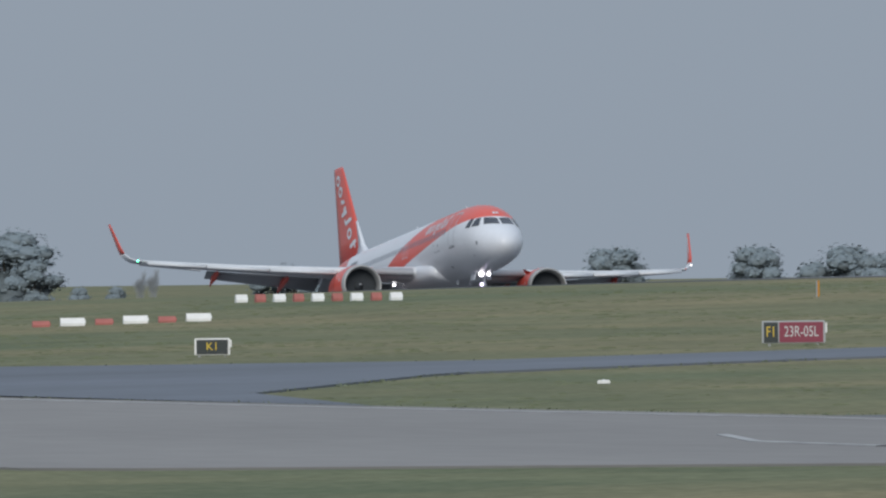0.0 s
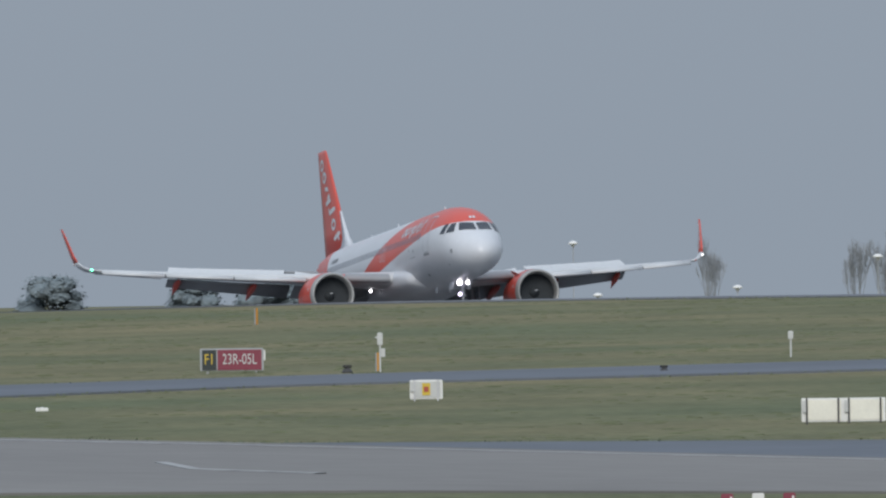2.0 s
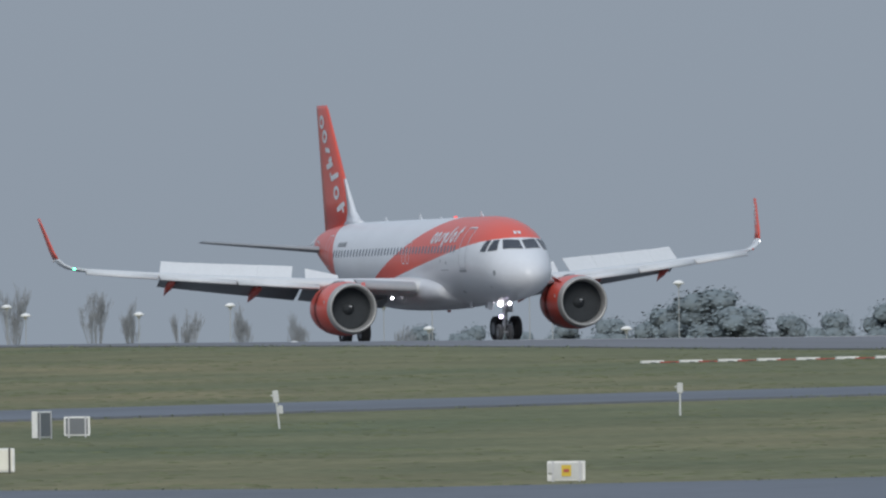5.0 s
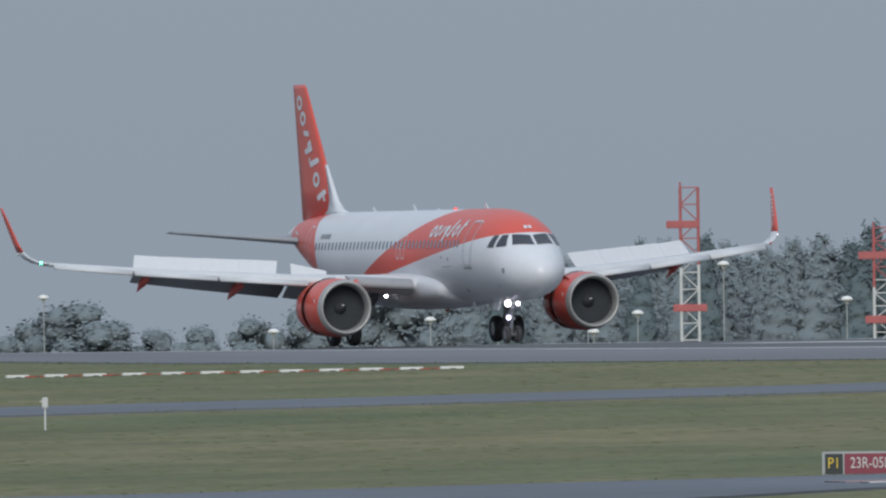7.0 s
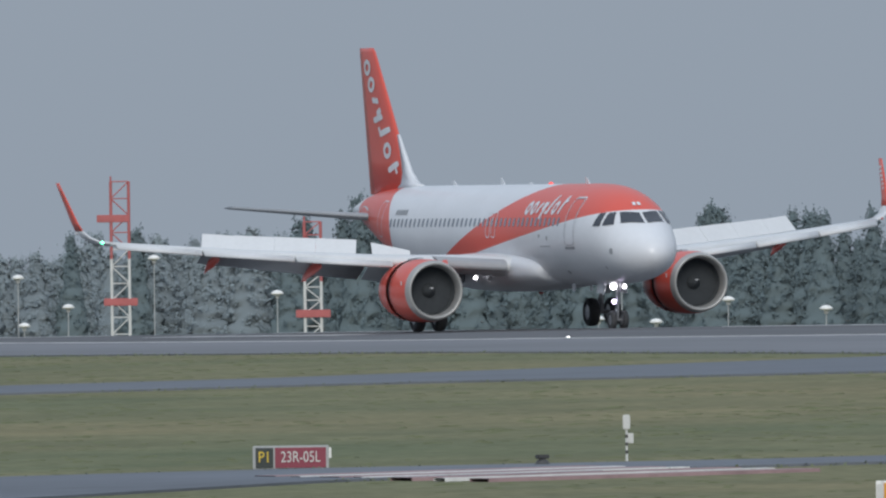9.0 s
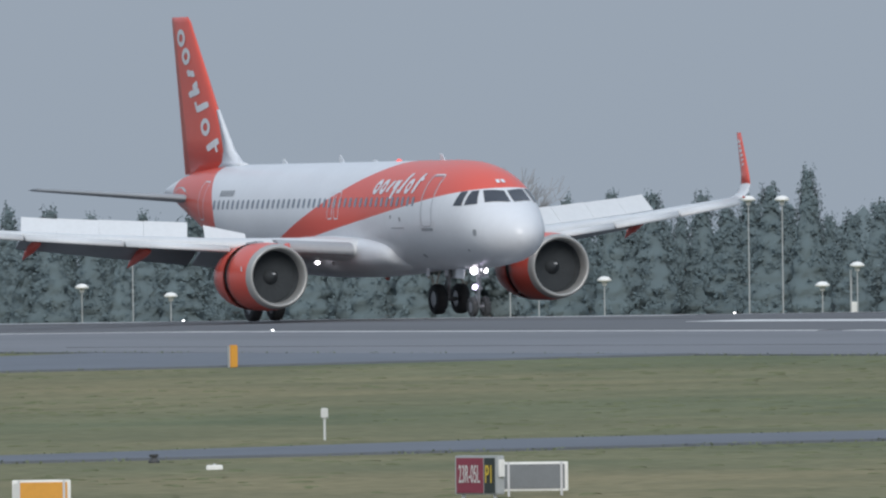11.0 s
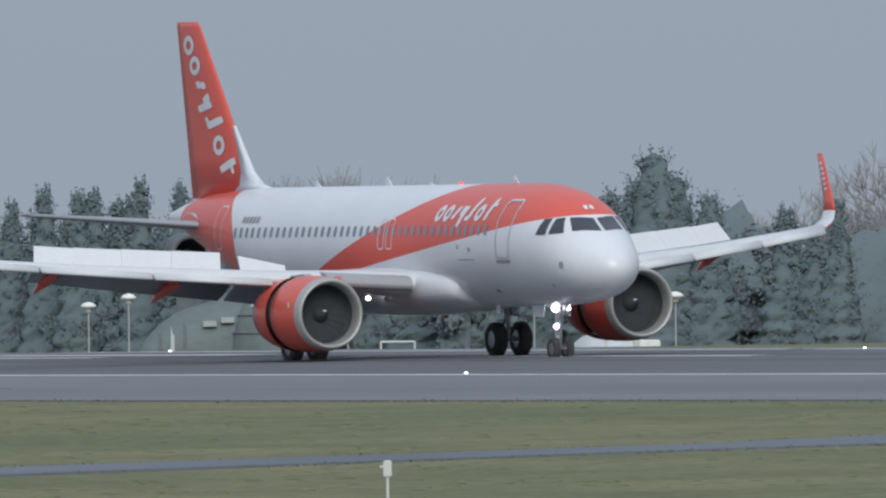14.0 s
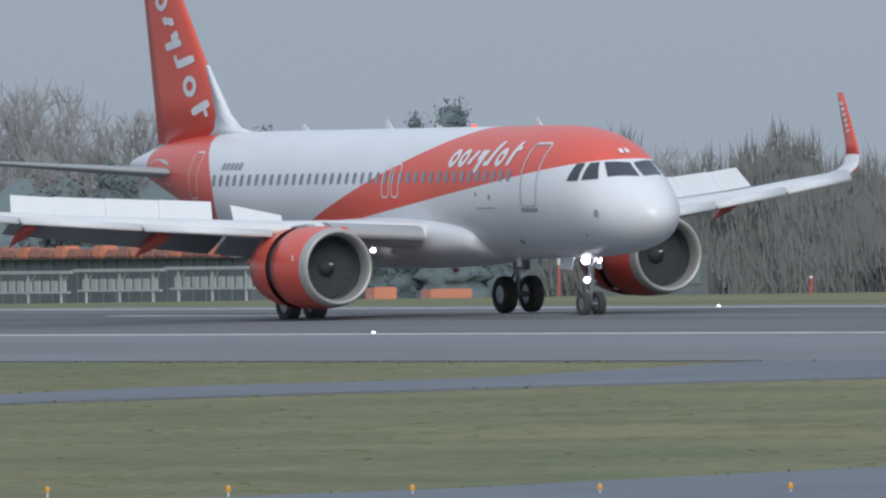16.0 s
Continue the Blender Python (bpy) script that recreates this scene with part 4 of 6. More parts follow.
drape("runway_surface", [(-2000, MID - 21.0), (800, MID - 21.0)], [(-2000, MID + 21.0), (800, MID + 21.0)], ASPHALT3, 0.056, "", "", step=12, across=10, parent=runway)
for a, b in ((-1500, -980), (-978, -700), (-698, -300)):
    line("edge_line", a, b, MID - 22.5, MID - 21.9, parent=runway)
    line("edge_line", a, b, MID + 21.9, MID + 22.5, parent=runway)
for k in range(17):
    x = -1390 + k * 50
    line("centre_line", x, x + 30, MID - 0.45, MID + 0.45, parent=runway)
for x, y in ((-738, -9), (-738, 9), (-880, -9), (-880, 9), (-560, -9)):
    line("touchdown_marking", x, x + 22.5, MID + y - 1.2, MID + y + 1.2, parent=runway)
for y in (-3.8, 3.8, -5.2, 5.0):
    line("rubber_track", -1300, -300, MID + y - 0.7, MID + y + 0.7, TRACK, runway, 0.062)
drape("shoulder_crack", [(-720, 303.0), (-640, 307.5)], [(-720, 303.25), (-640, 307.75)], TRACK, 0.06, "", "", across=1, parent=runway)
for k, (x, w, m) in enumerate(((-506.5, 1.4, LINER), (-504.2, 0.7, LINEW), (-502.2, 1.3, LINER), (-500.0, 0.6, LINEW), (-497.6, 1.4, LINER), (-494.8, 0.7, LINEW), (-492.5, 1.2, LINER))):
    drape("holding_marking", [(x, 195.5), (x + 1, 203.5)], [(x + w, 195.5), (x + w + 1, 203.5)], m, 0.085, "", "", across=1, parent=runway)


def place(x, y, turn=0.0, lift=0.0):
    return Matrix.Translation((x, y, ground_z(x, y) + lift)) @ Matrix.Rotation(radians(turn), 4, "Z")


def facing(x, y, off=0.0):
    """The turn that lets a thing's front (its -y side) look at the camera, and off degrees besides."""
    return math.degrees(math.atan2(y, x)) - 90 + off


def runway_light():
    ob = thing("runway_edge_light", place(-804, 323.3), "small white elevated runway edge light", "runway light", "runway edge lights")
    part("base", lathe([(0.03, 0.09), (0.06, 0.08), (0.08, 0.04)], "z", 12), ALU, ob)
    part("lens", lathe([(0.075, 0.04), (0.09, 0.06), (0.11, 0.05), (0.12, 0.01)], "z", 12), NAVW, ob, "lit white glass lens")
    return ob


first = runway_light()
for x, y in [(-804 + 55 * k, 323.3) for k in range(1, 9)] + [(-860 + 55 * k, 367.2) for k in range(10)]:
    copy_thing(first, place(x, y))


# ---------------------------------------------------------------- signs and small airfield furniture
def words(parent, text, x, z, size, material, name="legend", squeeze=1.0):
    cu = bpy.data.curves.new("legend", "FONT")
    cu.body, cu.size, cu.align_x, cu.align_y, cu.extrude = text, size, "CENTER", "CENTER", 0.004
    tmp = new("legend_curve", cu)
    me = bpy.data.meshes.new_from_object(tmp.evaluated_get(bpy.context.evaluated_depsgraph_get()))
    bpy.data.objects.remove(tmp)
    me.materials.clear()
    me.materials.append(material)
    ob = new(name, me)
    ob.parent = parent
    ob.matrix_basis = Matrix.Translation((x, -0.115, z)) @ Matrix.Rotation(radians(90), 4, "X") @ Matrix.Diagonal((squeeze, 1, 1, 1))


def sign(x, y, panels, height, label, off=0.0, lift=0.12, frame_paint=POSTG):
    """A guidance sign on short legs: panels are (width, face material, text, text material)."""
    ob = thing("guidance_sign", place(x, y, facing(x, y, off)), label, "airfield sign")
    total = sum(p[0] for p in panels)
    u = -total / 2
    part("casing", boxed(-total / 2 - 0.05, total / 2 + 0.05, -0.09, 0.12, lift, lift + height, bevel=0.02), frame_paint, ob, "metal casing")
    for w, face, text, ink in panels:
        part("face", boxed(u + 0.02, u + w - 0.02, -0.105, -0.08, lift + 0.03, lift + height - 0.05, bevel=0.005), face, ob)
        if text:
            words(ob, text, u + w / 2, lift + height / 2, height * 0.66, ink, squeeze=min(1.0, w / (0.60 * len(text) * height * 0.66 + 0.12)))
        u += w
    for k in (-0.4, 0.4):
        part("leg", rod(bmesh.new(), (k * total, 0, -0.1), (k * total, 0, lift + 0.02), 0.04), ALU, ob)
    part("end_cap", boxed(total / 2 + 0.05, total / 2 + 0.11, -0.06, 0.08, lift + height * 0.45, lift + height * 0.9, bevel=0.01), PLASTICW, ob)
    return ob


sign(-750.5, 191.4, [(1.12, SIGNBLACK, "K1", YELLOW)], 0.58, "black location sign with yellow writing in a white frame", lift=0.06, frame_paint=PLASTICW)
sign(-731.3, 206.7, [(0.52, SIGNBLACK, "F1", YELLOW), (1.52, SIGNRED, "23R-05L", CASING)], 0.76, "red and black runway holding sign with white writing on grass", lift=0.08)
sign(-519.3, 201.4, [(0.48, SIGNBLACK, "P1", YELLOW), (1.30, SIGNRED, "23R-05L", CASING)], 0.58, "dark red runway holding sign beside the taxiway", lift=0.0)
sign(-435.3, 192.6, [(0.95, SIGNRED, "23R-05L", CASING), (0.4, SIGNBLACK, "P1", YELLOW)], 0.82, "dark red runway sign turned away from the taxiway", off=-52, lift=0.1)


def sign_back(x, y, bays, width, height, label, face, emblem=False, off=0.0, lift=0.05):
    """The back of a sign: framed pale panels with dark posts."""
    ob = thing("sign_back", place(x, y, facing(x, y, off)), label, "airfield sign")
    part("casing", boxed(-width / 2, width / 2, -0.08, 0.1, lift, lift + height, bevel=0.015), PLASTICW, ob, "white casing")
    bw = width / bays
    for k in range(bays):
        u = -width / 2 + k * bw
        edge = 0.05 if face is SIGNGREY else 0.16
        part("panel", boxed(u + edge, u + bw - 0.07, -0.095, -0.07, lift + 0.05, lift + height - 0.05, bevel=0.006), face, ob)
        if face is not SIGNGREY:
            part("terminal_box", boxed(u + 0.02, u + 0.12, -0.15, -0.08, lift + height * 0.4, lift + height * 0.9, bevel=0.01), CASING, ob)
        for d in (0.14, bw - 0.14):
            part("post", boxed(u + d - 0.025, u + d + 0.025, -0.13, -0.1, -0.05, lift + height, bevel=0.005), POSTD if face is SIGNBACK else ALU, ob, "dark fixing post")
    if emblem:
        part("label_plate", boxed(-0.12, 0.12, -0.115, -0.1, lift + 0.12, lift + height - 0.1), YELLOW, ob, "yellow label plate")
        part("label_patch", boxed(-0.07, 0.07, -0.125, -0.117, lift + 0.22, lift + height - 0.2), PLASTICR, ob, "red patch")
    return ob


sign_back(-648.4, 189.3, 1, 0.98, 0.58, "white cabinet with a small yellow and red label on the grass", CASING, True)
sign_back(-533.4, 182.0, 1, 0.95, 0.50, "white cabinet with a small yellow and red label by the taxiway", CASING, True, lift=0.02)
sign_back(-578.0, 180.4, 2, 2.26, 0.64, "cream double back of a taxiway sign in a white frame", SIGNBACK)
sign_back(-643.4, 204.1, 1, 0.78, 0.58, "grey back of a small taxiway sign", SIGNGREY, lift=0.05)
sign_back(-641.8, 202.5, 1, 1.1, 0.80, "narrow grey sign seen edge-on", SIGNGREY, off=66, lift=0.04)
sign_back(-436.9, 194.6, 1, 1.40, 0.62, "grey back of a sign standing on the grass", SIGNGREY, lift=0.1)
sign_back(-433.9, 182.0, 1, 1.22, 0.70, "orange back of a taxiway sign", SIGNORANGE, lift=0.05)


def marker_post(x, y, h, label, extra="", lean=0.0):
    ob = thing("marker_post", place(x, y, facing(x, y)) @ Matrix.Rotation(radians(lean), 4, "Y"), label, "post", "airfield posts")
    part("stem", rod(bmesh.new(), (0, 0, -0.1), (0, 0, h * 0.8), 0.03), POSTW, ob)
    part("lamp_head", boxed(-0.09, 0.09, -0.07, 0.07, h * 0.68, h, bevel=0.02), CASING, ob, "grey box head")
    if "box" in extra:
        part("junction_box", boxed(0.03, 0.17, -0.06, 0.06, h * 0.38, h * 0.6, bevel=0.015), CASING, ob)
    if "arm" in extra:
        part("arm", boxed(-0.16, 0.06, -0.02, 0.02, h * 0.86, h * 0.9), CASING, ob)
    if "bands" in extra:
        for k in range(3):
            part("band", lathe([(h * (0.16 + 0.17 * k), 0.034), (h * (0.23 + 0.17 * k), 0.034)], "z", 10), POSTD, ob, "black band")
    return ob


marker_post(-721.3, 209.0, 1.32, "thin white post with a grey box on top", "box arm")
marker_post(-728.4, 225.5, 0.88, "thin white post with a small grey head on the grass")
marker_post(-648.7, 212.2, 1.16, "leaning white post with a side box", "box arm", -6)
marker_post(-649.2, 225.2, 1.00, "thin white post with a small grey head on the grass", "arm")
marker_post(-514.5, 208.4, 1.14, "banded post with a yellowish head and side box", "box bands")
marker_post(-516.9, 224.5, 0.80, "thin white post with a small grey head on the grass")
marker_post(-457.3, 213.0, 1.05, "grey instrument post with several boxes on a plinth", "box arm bands", -3)
marker_post(-429.1, 215.2, 1.10, "thin white post with a small grey head on the grass", "arm")


def yellow_post(x, y, h, w, label):
    ob = thing("yellow_marker", place(x, y, facing(x, y, 20)), label, "marker")
    part("board", boxed(-w / 2, w / 2, -w * 0.3, w * 0.3, 0.0, h, bevel=0.03), SIGNORANGE, ob)
    part("edge", boxed(-w / 2 - 0.05, -w / 2, -w * 0.25, w * 0.25, 0.0, h * 0.95, bevel=0.01), HUTPALE, ob)


yellow_post(-658.8, 283.0, 0.72, 0.26, "orange distance marker board beside the runway")
yellow_post(-911.0, 258.6, 0.71, 0.10, "slim yellow marker post on the grass crest")
yellow_post(-723.3, 209.5, 0.66, 0.07, "slim yellow marker post beside a white post")


def light_block(x, y, s, label):
    ob = thing("taxiway_light", place(x, y, facing(x, y, 30)), label, "light fitting", "taxiway lights")
    bm = lathe([(0.0, 0.2 * s), (0.06 * s, 0.2 * s), (0.16 * s, 0.13 * s), (0.22 * s, 0.02)], "z", 12)
    part("housing", bm, POSTD, ob, "dark housing")
    part("visor", boxed(-0.16 * s, 0.16 * s, -0.08 * s, 0.1 * s, 0.2 * s, 0.3 * s, bevel=0.02), POSTD, ob)


for x, y, s in ((-696.7, 211.4, 0.8), (-510.1, 204.4, 1.0), (-492.3, 209.4, 0.7), (-721.8, 208.0, 0.9)):
    light_block(x, y, s, "dark low guard light beside the taxiway")
for x, y in ((-652.5, 178.5), (-481.2, 206.2)):
    ob = thing("marker_slab", place(x, y, facing(x, y)), "small white concrete marker slab lying in the grass", "slab")
    part("slab", boxed(-0.19, 0.19, -0.3, 0.3, -0.03, 0.1, bevel=0.02), PLASTICW, ob)
    part("handle", boxed(-0.03, 0.03, -0.05, 0.05, 0.1, 0.13), ALU, ob)
for k in range(5):
    x, y = -384.1 + 5.0 * k, 205.4 + 1.25 * k
    ob = thing("edge_lamp", place(x, y), "small amber elevated taxiway edge lamp", "light fitting", "taxiway edge lamps")
    part("stem", rod(bmesh.new(), (0, 0, -0.02), (0, 0, 0.14), 0.025), ALU, ob)
    part("lens", lathe([(0.13, 0.05), (0.2, 0.05), (0.25, 0.01)], "z", 10), SIGNORANGE, ob, "amber lens")


def barrier(x, y, w, h, material, label, turn, group):
    ob = thing("barrier", place(x, y, turn), label, "barrier", group)
    secs = [[(u, -0.22, 0), (u, -0.22, h * 0.35), (u, -0.1, h), (u, 0.1, h), (u, 0.22, h * 0.35), (u, 0.22, 0)] for u in (-w / 2, w / 2)]
    part("body", loft(secs), material, ob)
    part("lug", boxed(w / 2, w / 2 + 0.05, -0.05, 0.05, h * 0.3, h * 0.7), material, ob)


for k in range(6):
    u = k - 2.5
    x, y = -915.1 + 0.55 * u, 229.4 + 1.22 * u
    barrier(x, y, 1.02 if k % 2 else 0.72, 0.34 if k % 2 else 0.26, PLASTICW if k % 2 else BARRIERR, "%s plastic barrier in a row on the grass" % ("white" if k % 2 else "red"), facing(x, y, 5), "red and white barriers")
for k in range(9):
    x, y = -992.5 + 2.95 * k, 254.5 + 0.13 * k
    barrier(x, y, 0.44 if k % 2 else 0.52, 0.36, BARRIERR if k % 2 else PLASTICW, "%s plastic barrier on the grass crest" % ("red" if k % 2 else "white"), facing(x, y, 12), "red and white barriers")
for k in range(23):
    f = k / 22
    x, y = -817.3 + 24.6 * f, 282.4 + 8.7 * f
    ob = thing("closure_board", place(x, y, facing(x, y, 20)), "low %s board lying in a row on the grass" % ("red" if k % 2 else "white"), "barrier", "closure boards")
    part("board", boxed(-0.45, 0.45, -0.1, 0.1, 0.0, 0.10 if k % 2 == 0 else 0.05, bevel=0.01), PLASTICR if k % 2 else PLASTICW, ob)
    part("foot", boxed(-0.1, 0.1, -0.2, 0.2, -0.02, 0.03), POSTD, ob)


# ---------------------------------------------------------------- approach lights, tower
def approach_lamp(x, y, top, label):
    g = ground_z(x, y)
    ob = thing("approach_lamp", place(x, y), label, "lamp post", "approach lamps")
    h = top - g
    part("mast", rod(bmesh.new(), (0, 0, -0.2), (0, 0, h - 0.12), 0.036, 0.03), POSTG, ob)
    part("lamp_head", lathe([(h - 0.2, 0.06), (h - 0.16, 0.16), (h - 0.12, 0.34), (h - 0.05, 0.33), (h + 0.06, 0.2), (h + 0.1, 0.02)], "z", 18), PLASTICW, ob, "white mushroom-shaped lamp head", smooth=True)
    part("collar", lathe([(h - 0.34, 0.1), (h - 0.2, 0.13)], "z", 12), ALU, ob)


for x, top in ((-1437.6, 1.12), (-1455, -1.57), (-1432, -2.34), (-1599, -3.39), (-1370, 0.13), (-1366, -0.42), (-1342.5, -0.38), (-1400.5, -1.83), (-1324, 0.15), (-1294, 0.09), (-1266.6, 0.87), (-1285.4, -1.32), (-1262.4, 0.33), (-1311.4, -2.2)):
    approach_lamp(x, 430, top, "white approach lamp on a thin mast beyond the crest")
for x, top in ((-1284.8, 1.46), (-1249, -1.35), (-1174.3, -0.11), (-1163.5, -0.23), (-1148.5, -0.81), (-1149.4, 1.8), (-1128.6, 2.79), (-1110.4, 0.86), (-1062, 3.51), (-1141.7, 0.19), (-1239.6, 1.30), (-1200.1, -0.73), (-1065.2, -0.57), (-1057.4, -0.73), (-1035.0, -0.10)):
    approach_lamp(x, 430, top, "white approach lamp on a tall mast before the trees")
for x, top in ((-1019.7, 0.88), (-1047.8, 0.37), (-964.7, 0.42), (-937.3, 4.65), (-941, 4.67), (-933, 0.71), (-929.2, 1.6), (-957.2, 1.03), (-886.3, 1.65), (-882.3, 2.0), (-841.5, 1.46), (-861, 2.21), (-843.5, 1.68), (-841.3, 2.28), (-968.0, 1.04), (-909.9, 0.86), (-906.6, 1.73), (-899.3, 4.79), (-1013.3, 3.20), (-1008.6, 0.43), (-830.6, 1.85)):
    approach_lamp(x, 430, top, "white lamp post beyond the runway before the trees")


ob = thing("cabinet_post", place(-929.9, 430, facing(-929.9, 430)), "slim post carrying a small white cabinet", "post")
part("stem", rod(bmesh.new(), (0, 0, -0.2), (0, 0, 1.33 - ground_z(-929.9, 430)), 0.05), POSTG, ob)
part("cabinet", boxed(0.02, 0.3, -0.12, 0.12, 0.3, 1.05, bevel=0.02), PLASTICW, ob, "white cabinet")


def lattice_tower(x, y, top, s):
    g = ground_z(x, y)
    ob = thing("lattice_tower", place(x, y, facing(x, y)), "red and white steel lattice mast with two cross platforms", "lattice mast", "lattice masts")
    h, w = top - g, 0.5 * s
    for a, b in ((-1, -1), (1, -1), (1, 1), (-1, 1)):
        part("leg", rod(bmesh.new(), (a * w, b * w, -0.2), (a * w, b * w, h * 0.62), 0.085, seg=6), POSTW, ob, "white leg")
        part("leg", rod(bmesh.new(), (a * w, b * w, h * 0.62), (a * w, b * w, h), 0.085, seg=6), TOWERR, ob, "red leg")
    n = 12
    for k in range(n):
        z0, z1 = h * k / n, h * (k + 1) / n
        f = 1 if k % 2 else -1
        paint = POSTW if k / n < 0.62 else TOWERR
        for c in (-1, 1):
            part("diagonal_brace", rod(bmesh.new(), (-f * w, c * w, z0), (f * w, c * w, z1), 0.035, seg=5), paint, ob)
            part("diagonal_brace", rod(bmesh.new(), (c * w, -f * w, z0), (c * w, f * w, z1), 0.035, seg=5), paint, ob)
            part("cross_brace", rod(bmesh.new(), (-w, c * w, z1), (w, c * w, z1), 0.035, seg=5), paint, ob)
    for z, u0, u1 in ((h * 0.80, -1.3, 0.55), (h * 0.39, -0.95, 0.95)):
        part("platform", boxed(u0, u1, -0.6, 0.6, z, z + 0.42, bevel=0.03), TOWERR, ob, "red cross platform")
    part("top_light", rod(bmesh.new(), (-w, 0, h), (-w, 0, h + 0.3), 0.05), TOWERR, ob)


lattice_tower(-1186.4, 450, 7.03, 1.0)
lattice_tower(-1156.6, 450, 4.6, 0.9)


# ---------------------------------------------------------------- trees
def clumps(centres, sizes, rng, outward=None):
    """Small leafy sprays: one bent quad each, turned at random or, with outward, roughly to the open side."""
    c, s = np.asarray(centres), np.asarray(sizes)[:, None]
    n = len(c)
    a, b = rng.normal(size=(n, 3)), rng.normal(size=(n, 3))
    if outward is not None:
        face = np.asarray(outward) + rng.normal(size=(n, 3)) * 0.38
        face /= np.linalg.norm(face, axis=1)[:, None]
        a -= face * (a * face).sum(1)[:, None]
        b = np.cross(face, a)
    a /= np.linalg.norm(a, axis=1)[:, None]
    b -= a * (a * b).sum(1)[:, None]
    b /= np.linalg.norm(b, axis=1)[:, None]
    k = rng.uniform(0.55, 1.2, (n, 4))
    v = np.stack([c + a * s * k[:, :1], c + b * s * k[:, 1:2], c - a * s * k[:, 2:3], c - b * s * k[:, 3:]], 1).reshape(-1, 3)
    return v.tolist(), np.arange(n * 4).reshape(-1, 4).tolist()


def crown_mesh(centres, sizes, rng, material, name="crown", outward=None):
    me = bpy.data.meshes.new(name)
    vs, fs = clumps(centres, sizes, rng, outward)
    me.from_pydata(vs, [], fs)
    me.materials.append(material)
    return me


def lumpy_core(bm, centre, r, rng, squash=0.9):
    """An uneven inner mass of foliage that the sprays stand out from."""
    m = bmesh.ops.create_icosphere(bm, subdivisions=2, radius=1.0)
    for v in m["verts"]:
        k = r * (1 + 0.28 * noise.noise(v.co * 2.3 + Vector(centre)))
        v.co = Vector(centre) + Vector((v.co.x * k, v.co.y * k, v.co.z * k * squash))


def add_core(ob, bm, material):
    part("inner_foliage", bm, material, ob, smooth=True)


def make_conifer(seed, girth=2.3, blunt=0.85, inner=None, outer=None):
    """Ten metres tall, boughs that sweep outwards and up at their tips, round a tapered trunk."""
    rng = np.random.default_rng(seed)
    ob = new("conifer")
    bm = rod(bmesh.new(), (0, 0, -0.5), (0, 0, 9.6), 0.2, 0.03, 7)
    for k in range(14):
        a, z = rng.uniform(0, 6.28), 1.2 + k * 0.58
        r = girth * (1 - z / 10.2)
        rod(bm, (0, 0, z), (r * math.cos(a), r * math.sin(a), z - 0.1), 0.05, 0.015, 4)
    part("trunk", bm, BARK, ob)
    cs, sz = [], []
    for k in range(230):
        z, a = 0.6 + 9.2 * (k / 230) ** 0.85, rng.uniform(0, 6.28)
        full = girth * max(0.0, 1 - z / 10.1) ** blunt + 0.12
        tip, rise = full * rng.uniform(0.70, 1.42), rng.uniform(0.0, 0.7)
        for j in range(12):
            f = j / 11
            r = full * 0.55 + (tip - full * 0.55) * f
            w = 0.16 * (1 - 0.75 * f)
            cs.append((r * math.cos(a) + rng.normal() * w, r * math.sin(a) + rng.normal() * w, z - 0.15 * full + rise * f * f + rng.normal() * w * 0.8))
            sz.append(rng.uniform(0.08, 0.15) * (1 - 0.45 * f))
    way = np.array(cs) * (1, 1, 0)
    way /= np.linalg.norm(way, axis=1)[:, None] + 0.01
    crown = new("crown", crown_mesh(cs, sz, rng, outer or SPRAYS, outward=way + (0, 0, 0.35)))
    crown.parent = ob
    bm = bmesh.new()
    rings = []
    for k in range(34):
        z = 0.2 + 9.6 * k / 33
        ring = []
        for j in range(18):
            a = j * math.pi / 9
            r = (girth * 0.97 * (1 - z / 10.0) ** blunt + 0.03) * (0.72 + 0.10 * math.sin(k * 1.9 + seed) + rng.uniform(-0.12, 0.12))
            ring.append(bm.verts.new((r * math.cos(a), r * math.sin(a), z - 0.2 * r)))
        rings.append(ring)
    for p, q in zip(rings, rings[1:]):
        for j in range(18):
            bm.faces.new((p[j], p[(j + 1) % 18], q[(j + 1) % 18], q[j]))
    bm.faces.new(rings[0][::-1])
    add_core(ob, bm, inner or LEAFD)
    return ob


